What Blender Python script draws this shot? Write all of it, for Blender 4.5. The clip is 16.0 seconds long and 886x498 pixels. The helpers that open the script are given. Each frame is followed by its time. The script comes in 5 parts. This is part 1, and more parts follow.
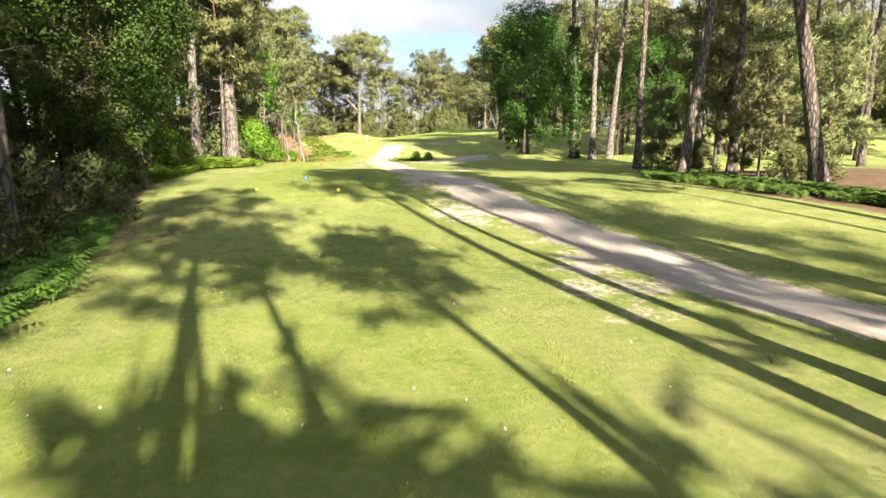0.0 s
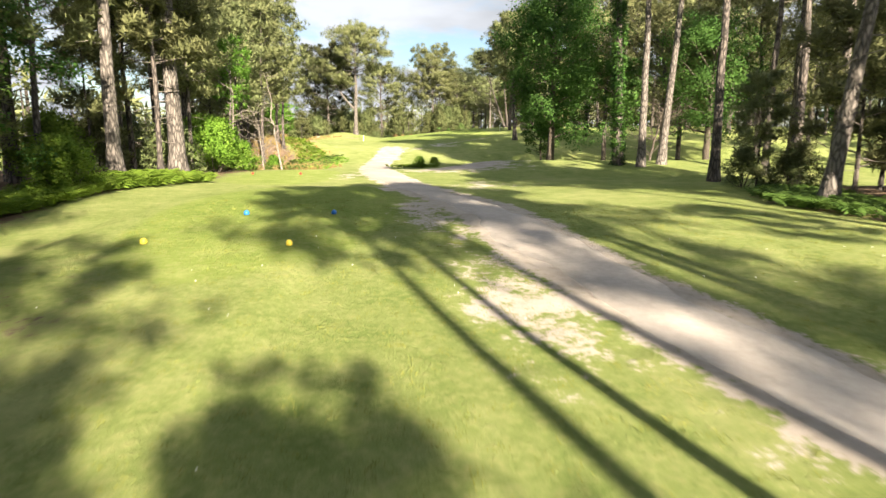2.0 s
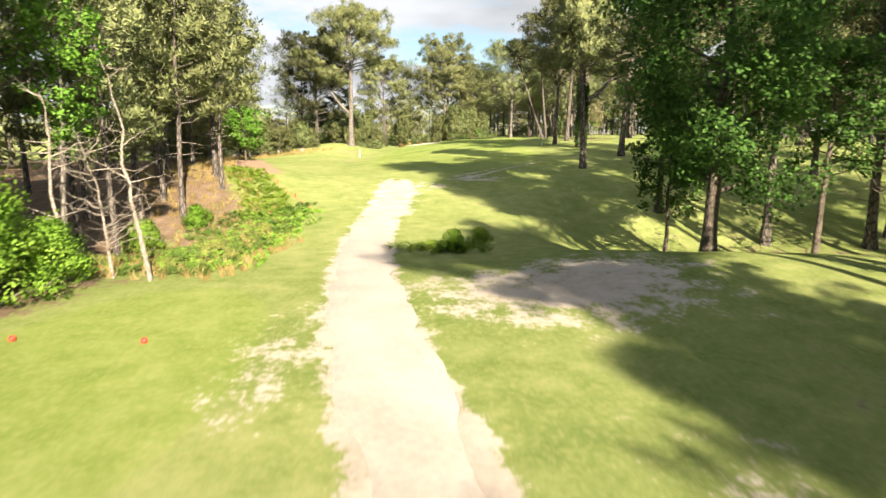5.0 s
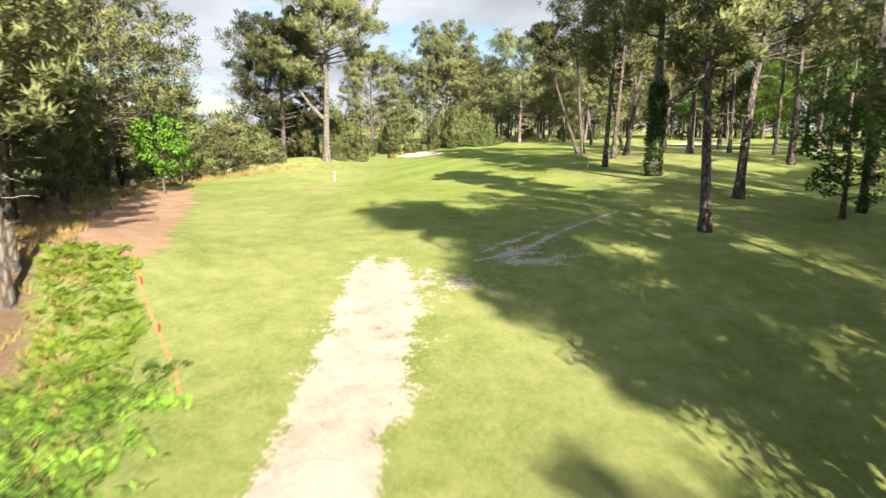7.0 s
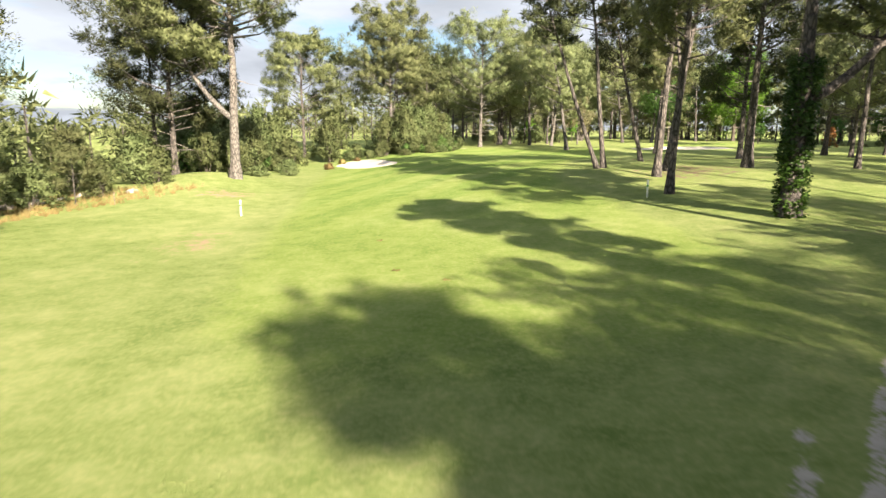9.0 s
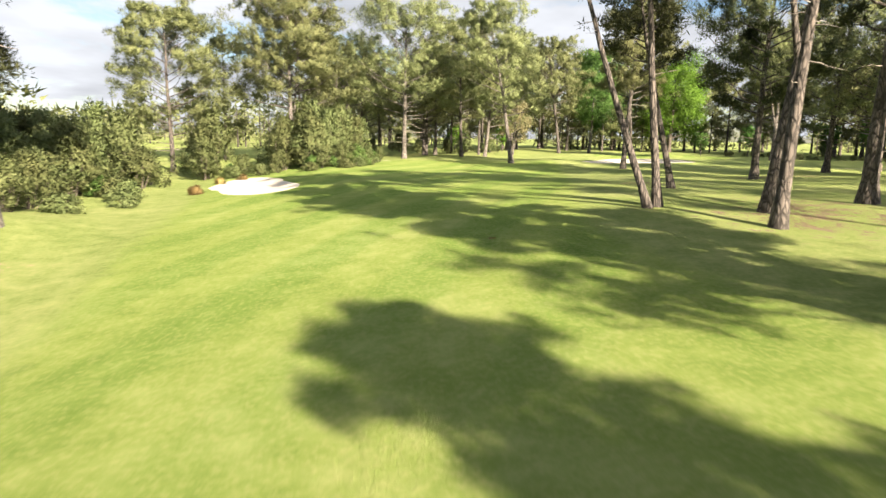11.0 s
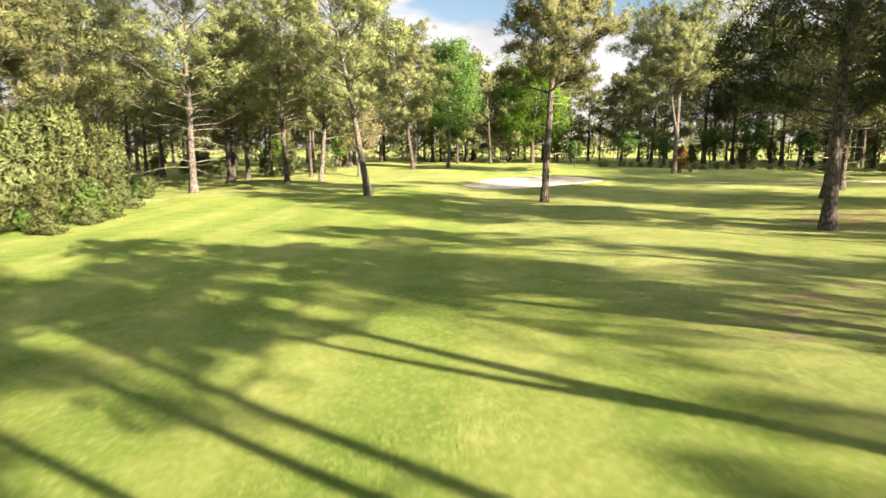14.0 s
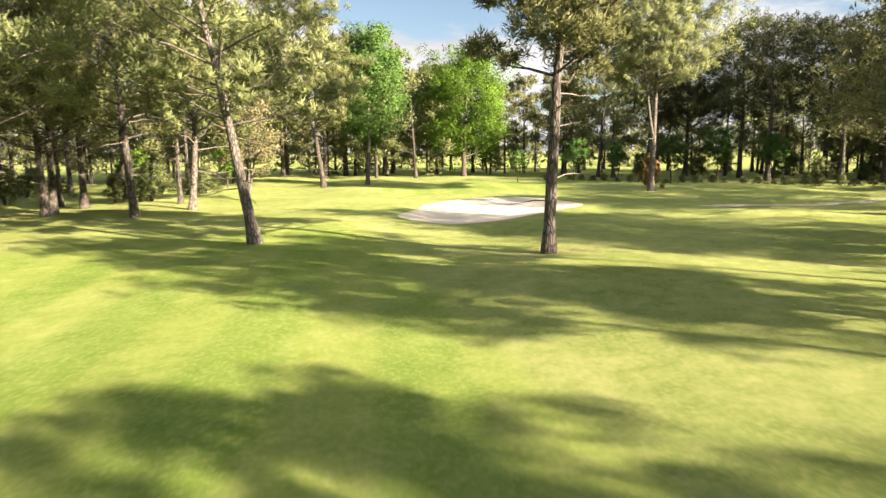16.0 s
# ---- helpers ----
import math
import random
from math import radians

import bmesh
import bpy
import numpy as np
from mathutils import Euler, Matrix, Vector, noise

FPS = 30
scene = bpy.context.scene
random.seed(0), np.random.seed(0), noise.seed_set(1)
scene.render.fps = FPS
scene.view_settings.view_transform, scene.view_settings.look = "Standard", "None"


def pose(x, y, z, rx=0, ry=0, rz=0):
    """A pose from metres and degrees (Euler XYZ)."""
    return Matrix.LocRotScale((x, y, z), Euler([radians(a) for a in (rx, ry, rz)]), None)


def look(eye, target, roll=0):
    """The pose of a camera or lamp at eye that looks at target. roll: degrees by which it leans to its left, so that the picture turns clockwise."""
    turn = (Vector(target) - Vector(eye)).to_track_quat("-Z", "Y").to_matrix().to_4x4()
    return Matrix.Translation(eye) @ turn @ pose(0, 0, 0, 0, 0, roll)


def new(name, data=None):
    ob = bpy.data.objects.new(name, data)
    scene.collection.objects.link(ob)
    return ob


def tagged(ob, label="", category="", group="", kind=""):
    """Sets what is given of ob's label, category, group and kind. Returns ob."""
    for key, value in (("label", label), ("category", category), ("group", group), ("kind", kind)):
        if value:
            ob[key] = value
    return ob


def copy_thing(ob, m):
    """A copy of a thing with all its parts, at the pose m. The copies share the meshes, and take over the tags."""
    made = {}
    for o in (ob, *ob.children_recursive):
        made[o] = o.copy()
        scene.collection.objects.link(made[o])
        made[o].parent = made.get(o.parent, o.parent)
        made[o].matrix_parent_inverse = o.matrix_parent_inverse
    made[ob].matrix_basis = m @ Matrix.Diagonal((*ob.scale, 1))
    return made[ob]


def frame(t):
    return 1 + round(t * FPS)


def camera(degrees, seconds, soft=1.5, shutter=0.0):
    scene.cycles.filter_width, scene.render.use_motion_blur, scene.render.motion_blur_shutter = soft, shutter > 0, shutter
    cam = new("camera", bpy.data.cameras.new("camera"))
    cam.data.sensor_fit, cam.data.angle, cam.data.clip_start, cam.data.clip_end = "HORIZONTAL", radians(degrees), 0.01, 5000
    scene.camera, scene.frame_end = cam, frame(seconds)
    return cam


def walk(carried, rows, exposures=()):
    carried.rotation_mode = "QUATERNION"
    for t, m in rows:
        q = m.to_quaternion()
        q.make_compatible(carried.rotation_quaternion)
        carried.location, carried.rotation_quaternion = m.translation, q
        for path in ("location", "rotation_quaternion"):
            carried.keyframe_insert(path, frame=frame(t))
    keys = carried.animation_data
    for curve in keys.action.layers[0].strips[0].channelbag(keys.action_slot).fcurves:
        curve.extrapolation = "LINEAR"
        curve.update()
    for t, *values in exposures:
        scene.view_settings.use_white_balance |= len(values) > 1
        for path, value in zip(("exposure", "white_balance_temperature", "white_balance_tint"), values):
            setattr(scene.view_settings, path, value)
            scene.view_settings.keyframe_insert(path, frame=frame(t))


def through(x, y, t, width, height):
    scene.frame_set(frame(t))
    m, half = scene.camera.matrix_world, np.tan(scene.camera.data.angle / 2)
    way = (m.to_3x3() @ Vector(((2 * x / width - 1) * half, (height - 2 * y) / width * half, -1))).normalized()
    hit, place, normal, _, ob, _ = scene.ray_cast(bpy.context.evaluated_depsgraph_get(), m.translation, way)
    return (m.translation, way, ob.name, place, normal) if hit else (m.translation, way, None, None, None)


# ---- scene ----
cam = camera(71.0, 16.0, soft=1.4, shutter=0.35)
EXPOSURE = 2.25
# seconds, eye, a point ahead, roll
PATH = [
    (0, (0.000, 0.000, 4.500), (-0.001, 9.846, 2.750), 0.07),
    (0.5, (-0.060, 2.036, 4.614), (-0.063, 11.880, 2.857), -0.03),
    (1, (-0.160, 4.340, 4.656), (-0.171, 14.183, 2.890), -0.09),
    (1.5, (-0.408, 7.179, 4.699), (-0.409, 17.022, 2.932), -0.09),
    (2, (-0.719, 10.487, 4.751), (-0.726, 20.329, 2.982), -0.09),
    (2.5, (-1.031, 14.186, 4.819), (-1.054, 24.027, 3.042), -0.08),
    (3, (-1.369, 18.131, 4.980), (-1.405, 27.970, 3.193), -0.07),
    (3.5, (-1.759, 22.415, 5.284), (-1.811, 32.251, 3.483), -0.07),
    (4, (-2.186, 26.811, 5.754), (-2.248, 36.646, 3.946), -0.06),
    (4.5, (-2.563, 31.329, 6.367), (-2.633, 41.164, 4.559), -0.03),
    (5, (-2.871, 36.006, 7.031), (-2.939, 45.840, 5.215), 0.03),
    (5.2, (-2.987, 37.889, 7.294), (-3.052, 47.721, 5.473), 0.06),
    (7.3, (-4.572, 60.577, 9.001), (-4.430, 70.396, 7.111), 0.21),
    (7.5, (-4.792, 62.633, 9.044), (-4.553, 72.450, 7.153), 0.22),
    (8, (-5.330, 67.759, 9.125), (-4.825, 77.566, 7.232), 0.23),
    (8.5, (-5.784, 72.917, 9.183), (-4.992, 82.705, 7.292), 0.25),
    (9, (-6.055, 78.083, 9.203), (-4.994, 87.847, 7.319), 0.25),
    (9.2, (-6.124, 80.143, 9.208), (-4.946, 89.893, 7.328), 0.26),
    (11.3, (-4.705, 102.273, 9.338), (-1.912, 111.716, 7.598), 0.77),
    (11.5, (-4.355, 104.267, 9.418), (-1.377, 113.656, 7.689), 0.64),
    (12, (-3.382, 109.210, 9.630), (0.077, 118.437, 7.924), 0.31),
    (12.5, (-2.118, 114.075, 9.846), (1.780, 123.127, 8.156), -0.03),
    (13, (-0.582, 118.922, 10.040), (3.719, 127.791, 8.355), -0.28),
    (13.5, (1.179, 123.654, 10.212), (5.862, 132.331, 8.543), -0.35),
    (14, (3.043, 128.367, 10.340), (8.077, 136.849, 8.693), -0.35),
    (14.5, (5.082, 133.025, 10.449), (10.444, 141.309, 8.829), -0.34),
    (15, (7.305, 137.570, 10.567), (12.983, 145.647, 8.977), -0.40),
    (15.5, (9.715, 142.023, 10.668), (15.695, 149.884, 9.106), -0.51),
    (16, (12.198, 146.396, 10.750), (18.421, 154.073, 9.218), -0.61),
]
walk(cam, [(t, look(eye, target, roll)) for t, eye, target, roll in PATH], exposures=[(0, EXPOSURE - 0.06, 6450, 10), (2.5, EXPOSURE - 0.14, 6450, 10), (3.7, EXPOSURE + 0.04, 6400, 10), (5, EXPOSURE - 0.15, 6600, 9), (8, EXPOSURE - 0.26, 6200, 10), (9.5, EXPOSURE - 0.14, 6250, 10), (11.5, EXPOSURE - 0.12, 6600, 11), (14, EXPOSURE + 0.05, 6950, 12), (16, EXPOSURE + 0.08, 6950, 12)])

# ---- world, sun, exposure ----
SUN_ELEVATION, SHADOW_AZIMUTH = radians(24.8), radians(-21.0)
away = Vector((math.sin(SHADOW_AZIMUTH) * math.cos(SUN_ELEVATION), math.cos(SHADOW_AZIMUTH) * math.cos(SUN_ELEVATION), -math.sin(SUN_ELEVATION)))
sun = new("sun", bpy.data.lights.new("sun", "SUN"))
sun.data.energy, sun.data.angle, sun.data.color = 6.2, radians(0.6), (1.0, 0.85, 0.65)
sun.matrix_world = Matrix.Translation((60, -60, 80)) @ away.to_track_quat("-Z", "Y").to_matrix().to_4x4()


def node(tree, kind, x=0, **values):
    n = tree.nodes.new(kind)
    for key, value in values.items():
        if key in n.inputs:
            n.inputs[key].default_value = value
    return n


def make_world():
    world = bpy.data.worlds.new("sky")
    scene.world = world
    world.use_nodes = True
    tree = world.node_tree
    tree.nodes.clear()
    link = tree.links.new
    out = tree.nodes.new("ShaderNodeOutputWorld")
    back = tree.nodes.new("ShaderNodeBackground")
    sky = tree.nodes.new("ShaderNodeTexSky")
    sky.sky_type, sky.sun_disc = "NISHITA", False
    sky.sun_elevation, sky.sun_rotation = SUN_ELEVATION, SHADOW_AZIMUTH + math.pi
    sky.ozone_density, sky.dust_density = 1.5, 0.6
    dim = tree.nodes.new("ShaderNodeVectorMath")
    dim.operation = "SCALE"
    dim.inputs["Scale"].default_value = 0.036
    link(sky.outputs[0], dim.inputs[0])
    coord = tree.nodes.new("ShaderNodeTexCoord")
    split = tree.nodes.new("ShaderNodeSeparateXYZ")
    link(coord.outputs["Generated"], split.inputs[0])
    lift = tree.nodes.new("ShaderNodeMath")
    lift.operation, lift.use_clamp = "ADD", False
    lift.inputs[1].default_value = 0.16
    flat = tree.nodes.new("ShaderNodeMath")
    flat.operation = "MAXIMUM"
    flat.inputs[1].default_value = 0.0
    link(split.outputs[2], flat.inputs[0])
    link(flat.outputs[0], lift.inputs[0])
    spots = []
    for axis in (0, 1):
        div = tree.nodes.new("ShaderNodeMath")
        div.operation = "DIVIDE"
        link(split.outputs[axis], div.inputs[0])
        link(lift.outputs[0], div.inputs[1])
        spots.append(div)
    joined = tree.nodes.new("ShaderNodeCombineXYZ")
    joined.inputs[2].default_value = 3.7
    link(spots[0].outputs[0], joined.inputs[0])
    link(spots[1].outputs[0], joined.inputs[1])
    puffs = node(tree, "ShaderNodeTexNoise", Scale=0.75, Detail=9.0, Roughness=0.58, Distortion=0.25)
    link(joined.outputs[0], puffs.inputs["Vector"])
    cover = tree.nodes.new("ShaderNodeMapRange")
    cover.interpolation_type = "SMOOTHSTEP"
    cover.inputs["From Min"].default_value, cover.inputs["From Max"].default_value = 0.4, 0.51
    link(puffs.outputs["Fac"], cover.inputs["Value"])
    grey = node(tree, "ShaderNodeTexNoise", Scale=1.1, Detail=5.0, Roughness=0.5)
    link(joined.outputs[0], grey.inputs["Vector"])
    shade = tree.nodes.new("ShaderNodeMapRange")
    shade.inputs["From Min"].default_value, shade.inputs["From Max"].default_value = 0.42, 0.66
    shade.inputs["To Min"].default_value, shade.inputs["To Max"].default_value = 1.0, 0.68
    link(grey.outputs["Fac"], shade.inputs["Value"])
    cloud = tree.nodes.new("ShaderNodeVectorMath")
    cloud.operation = "SCALE"
    cloud.inputs[0].default_value = (0.225, 0.233, 0.247)
    # clouds glow more strongly on the sun's side of the sky
    facing = tree.nodes.new("ShaderNodeVectorMath")
    facing.operation = "DOT_PRODUCT"
    facing.inputs[1].default_value = tuple(-away)
    link(coord.outputs["Generated"], facing.inputs[0])
    near_sun = tree.nodes.new("ShaderNodeMapRange")
    near_sun.interpolation_type = "SMOOTHSTEP"
    near_sun.inputs["From Min"].default_value, near_sun.inputs["From Max"].default_value = -0.1, 1.0
    near_sun.inputs["To Min"].default_value, near_sun.inputs["To Max"].default_value = 1.0, 1.6
    link(facing.outputs["Value"], near_sun.inputs["Value"])
    bright = tree.nodes.new("ShaderNodeMath")
    bright.operation = "MULTIPLY"
    link(shade.outputs[0], bright.inputs[0])
    link(near_sun.outputs[0], bright.inputs[1])
    link(bright.outputs[0], cloud.inputs["Scale"])
    mix = tree.nodes.new("ShaderNodeMix")
    mix.data_type = "RGBA"
    link(cover.outputs[0], mix.inputs["Factor"])
    link(dim.outputs[0], mix.inputs["A"])
    link(cloud.outputs[0], mix.inputs["B"])
    link(mix.outputs["Result"], back.inputs["Color"])
    back.inputs["Strength"].default_value = 1.0
    link(back.outputs[0], out.inputs[0])


make_world()
RNG = np.random.default_rng(11)


# ---- materials ----
def material(name):
    m = bpy.data.materials.new(name)
    m.use_nodes = True
    tree = m.node_tree
    return m, tree, tree.nodes["Principled BSDF"]


def noise_of(tree, scale, detail=4.0, rough=0.55, vector=None, distortion=0.0):
    n = node(tree, "ShaderNodeTexNoise", Scale=scale, Detail=detail, Roughness=rough, Distortion=distortion)
    if vector is None:
        geo = tree.nodes.new("ShaderNodeNewGeometry")
        vector = geo.outputs["Position"]
    tree.links.new(vector, n.inputs["Vector"])
    return n.outputs["Fac"]


def ramp(tree, fac, *stops):
    r = tree.nodes.new("ShaderNodeValToRGB")
    while len(r.color_ramp.elements) < len(stops):
        r.color_ramp.elements.new(0.5)
    for e, (p, c) in zip(r.color_ramp.elements, stops):
        e.position, e.color = p, (*c, 1)
    tree.links.new(fac, r.inputs[0])
    return r.outputs[0]


def blend(tree, fac, a, b, mode="MIX"):
    n = tree.nodes.new("ShaderNodeMix")
    n.data_type, n.blend_type = "RGBA", mode
    for socket, value in (("Factor", fac), ("A", a), ("B", b)):
        if isinstance(value, (int, float)):
            n.inputs[socket].default_value = value
        elif isinstance(value, tuple):
            n.inputs[socket].default_value = (*value, 1)
        else:
            tree.links.new(value, n.inputs[socket])
    return n.outputs["Result"]


def maths(tree, op, a, b=0.0, c=0.0, clamp=False):
    n = tree.nodes.new("ShaderNodeMath")
    n.operation, n.use_clamp = op, clamp
    for k, value in enumerate((a, b, c)):
        if isinstance(value, (int, float)):
            n.inputs[k].default_value = value
        else:
            tree.links.new(value, n.inputs[k])
    return n.outputs[0]


def span(tree, value, lo, hi, a=0.0, b=1.0):
    n = tree.nodes.new("ShaderNodeMapRange")
    n.interpolation_type = "SMOOTHSTEP"
    for k, v in (("From Min", lo), ("From Max", hi), ("To Min", a), ("To Max", b)):
        n.inputs[k].default_value = v
    tree.links.new(value, n.inputs["Value"])
    return n.outputs[0]


def relief(tree, bsdf, height, strength, distance):
    b = tree.nodes.new("ShaderNodeBump")
    b.inputs["Strength"].default_value, b.inputs["Distance"].default_value = strength, distance
    tree.links.new(height, b.inputs["Height"])
    tree.links.new(b.outputs[0], bsdf.inputs["Normal"])


def foliage(name, dark, mid, light, through=0.3, gloss=0.7):
    """Leaves or needles: each leaf has a tone of its own, each tree another, some light shines through."""
    m, tree, bsdf = material(name)
    link = tree.links.new
    geo = tree.nodes.new("ShaderNodeNewGeometry")
    info = tree.nodes.new("ShaderNodeObjectInfo")
    tone = maths(tree, "ADD", maths(tree, "MULTIPLY", geo.outputs["Random Per Island"], 0.2), maths(tree, "MULTIPLY", noise_of(tree, 0.9, 3.0), 0.82))
    colour = ramp(tree, tone, (0.22, dark), (0.5, mid), (0.82, light))
    hue = node(tree, "ShaderNodeHueSaturation", Saturation=1.0)
    link(span(tree, info.outputs["Random"], 0, 1, 0.487, 0.513), hue.inputs["Hue"])
    link(span(tree, info.outputs["Random"], 0, 1, 0.82, 1.18), hue.inputs["Value"])
    link(colour, hue.inputs["Color"])
    link(hue.outputs[0], bsdf.inputs["Base Color"])
    bsdf.inputs["Roughness"].default_value = gloss
    bsdf.inputs["Specular IOR Level"].default_value = 0.15
    glow = tree.nodes.new("ShaderNodeBsdfTranslucent")
    link(hue.outputs[0], glow.inputs["Color"])
    mix = tree.nodes.new("ShaderNodeMixShader")
    mix.inputs[0].default_value = through
    link(bsdf.outputs[0], mix.inputs[1])
    link(glow.outputs[0], mix.inputs[2])
    link(mix.outputs[0], tree.nodes["Material Output"].inputs[0])
    return m


def bark(name, dark, mid, light, scale=9.0, depth=0.03):
    m, tree, bsdf = material(name)
    link = tree.links.new
    geo = tree.nodes.new("ShaderNodeNewGeometry")
    stretch = tree.nodes.new("ShaderNodeMapping")
    stretch.inputs["Scale"].default_value = (1, 1, 0.28)
    link(geo.outputs["Position"], stretch.inputs["Vector"])
    plates = node(tree, "ShaderNodeTexVoronoi", Scale=scale)
    plates.feature = "DISTANCE_TO_EDGE"
    link(stretch.outputs[0], plates.inputs["Vector"])
    crack = span(tree, plates.outputs["Distance"], 0.0, 0.22)
    grain = noise_of(tree, scale * 2.2, 6.0, 0.65, stretch.outputs[0])
    patches = noise_of(tree, 1.3, 3.0)
    tone = maths(tree, "ADD", maths(tree, "MULTIPLY", crack, 0.45), maths(tree, "ADD", maths(tree, "MULTIPLY", grain, 0.35), maths(tree, "MULTIPLY", patches, 0.3)))
    link(ramp(tree, tone, (0.25, dark), (0.6, mid), (0.95, light)), bsdf.inputs["Base Color"])
    bsdf.inputs["Roughness"].default_value = 0.9
    relief(tree, bsdf, maths(tree, "ADD", crack, grain), 0.7, depth)
    return m


def plain(name, colour, rough=0.6, vary=0.12, scale=30.0):
    m, tree, bsdf = material(name)
    f = noise_of(tree, scale, 5.0)
    tree.links.new(ramp(tree, f, (0.25, tuple(c * (1 - vary) for c in colour)), (0.75, tuple(min(1, c * (1 + vary)) for c in colour))), bsdf.inputs["Base Color"])
    bsdf.inputs["Roughness"].default_value = rough
    return m


NEEDLES = foliage("pine_needles", (0.075, 0.09, 0.037), (0.165, 0.186, 0.08), (0.285, 0.295, 0.142), 0.36)
# umbrella pines' own dark green; on other pines it paints in the crown's shade
DARK_NEEDLES = foliage("stone_and_shaded_pine_needles", (0.024, 0.034, 0.014), (0.056, 0.066, 0.028), (0.11, 0.115, 0.05), 0.26)
OAK_LEAVES = foliage("oak_leaves", (0.026, 0.06, 0.013), (0.06, 0.122, 0.025), (0.115, 0.2, 0.045), 0.38)
BRIGHT_LEAVES = foliage("bright_leaves", (0.05, 0.104, 0.013), (0.105, 0.2, 0.024), (0.18, 0.3, 0.046), 0.38)
SHRUB_LEAVES = foliage("shrub_leaves", (0.055, 0.072, 0.027), (0.125, 0.15, 0.058), (0.215, 0.235, 0.105), 0.32)
ASH_LEAVES = foliage("ash_leaves", (0.04, 0.08, 0.02), (0.09, 0.155, 0.038), (0.165, 0.25, 0.07), 0.4)
PALE_LEAVES = foliage("pale_leaves", (0.1, 0.105, 0.05), (0.23, 0.22, 0.11), (0.38, 0.35, 0.2), 0.3)
FERN_LEAVES = foliage("fern_fronds", (0.06, 0.12, 0.012), (0.15, 0.25, 0.03), (0.26, 0.36, 0.06), 0.4)
# darker copy of the bracken green: shade under the trees put into the colour
SHADED_FERN = foliage("shaded_fern", (0.03, 0.07, 0.012), (0.07, 0.13, 0.024), (0.14, 0.21, 0.05), 0.3)
IVY_LEAVES = foliage("ivy_leaves", (0.015, 0.04, 0.008), (0.04, 0.085, 0.015), (0.085, 0.15, 0.035), 0.2, 0.35)
RUST_LEAVES = foliage("rust_leaves", (0.14, 0.06, 0.02), (0.27, 0.12, 0.045), (0.36, 0.2, 0.09), 0.25)
DRY_GRASS = foliage("dry_grass", (0.12, 0.085, 0.03), (0.24, 0.18, 0.07), (0.36, 0.3, 0.14), 0.3)
ROUGH_GRASS = foliage("rough_grass", (0.09, 0.12, 0.02), (0.2, 0.22, 0.045), (0.33, 0.32, 0.09), 0.35)
PINE_BARK = bark("pine_bark", (0.018, 0.015, 0.013), (0.062, 0.052, 0.045), (0.165, 0.14, 0.122), 7.0, 0.05)
PALE_BARK = bark("pale_bark", (0.03, 0.026, 0.023), (0.1, 0.087, 0.076), (0.22, 0.198, 0.178), 8.0, 0.035)
OAK_BARK = bark("oak_bark", (0.025, 0.02, 0.015), (0.075, 0.06, 0.045), (0.15, 0.125, 0.1), 14.0)
DEAD_WOOD = bark("dead_wood", (0.09, 0.075, 0.063), (0.19, 0.165, 0.14), (0.32, 0.29, 0.255), 18.0, 0.008)


def sand(name, dark, mid, light, rough=0.95):
    m, tree, bsdf = material(name)
    tone = maths(tree, "ADD", maths(tree, "MULTIPLY", noise_of(tree, 0.45, 4.0), 0.5), maths(tree, "MULTIPLY", noise_of(tree, 7.0, 6.0, 0.7), 0.5))
    tree.links.new(ramp(tree, tone, (0.3, dark), (0.5, mid), (0.7, light)), bsdf.inputs["Base Color"])
    bsdf.inputs["Roughness"].default_value = rough
    relief(tree, bsdf, noise_of(tree, 18.0, 5.0, 0.7), 0.5, 0.03)
    return m


PATH_SAND = sand("path_sand", (0.216, 0.191, 0.169), (0.298, 0.267, 0.238), (0.374, 0.341, 0.308))
BUNKER_SAND = sand("bunker_sand", (0.4, 0.36, 0.29), (0.48, 0.43, 0.355), (0.55, 0.5, 0.42))


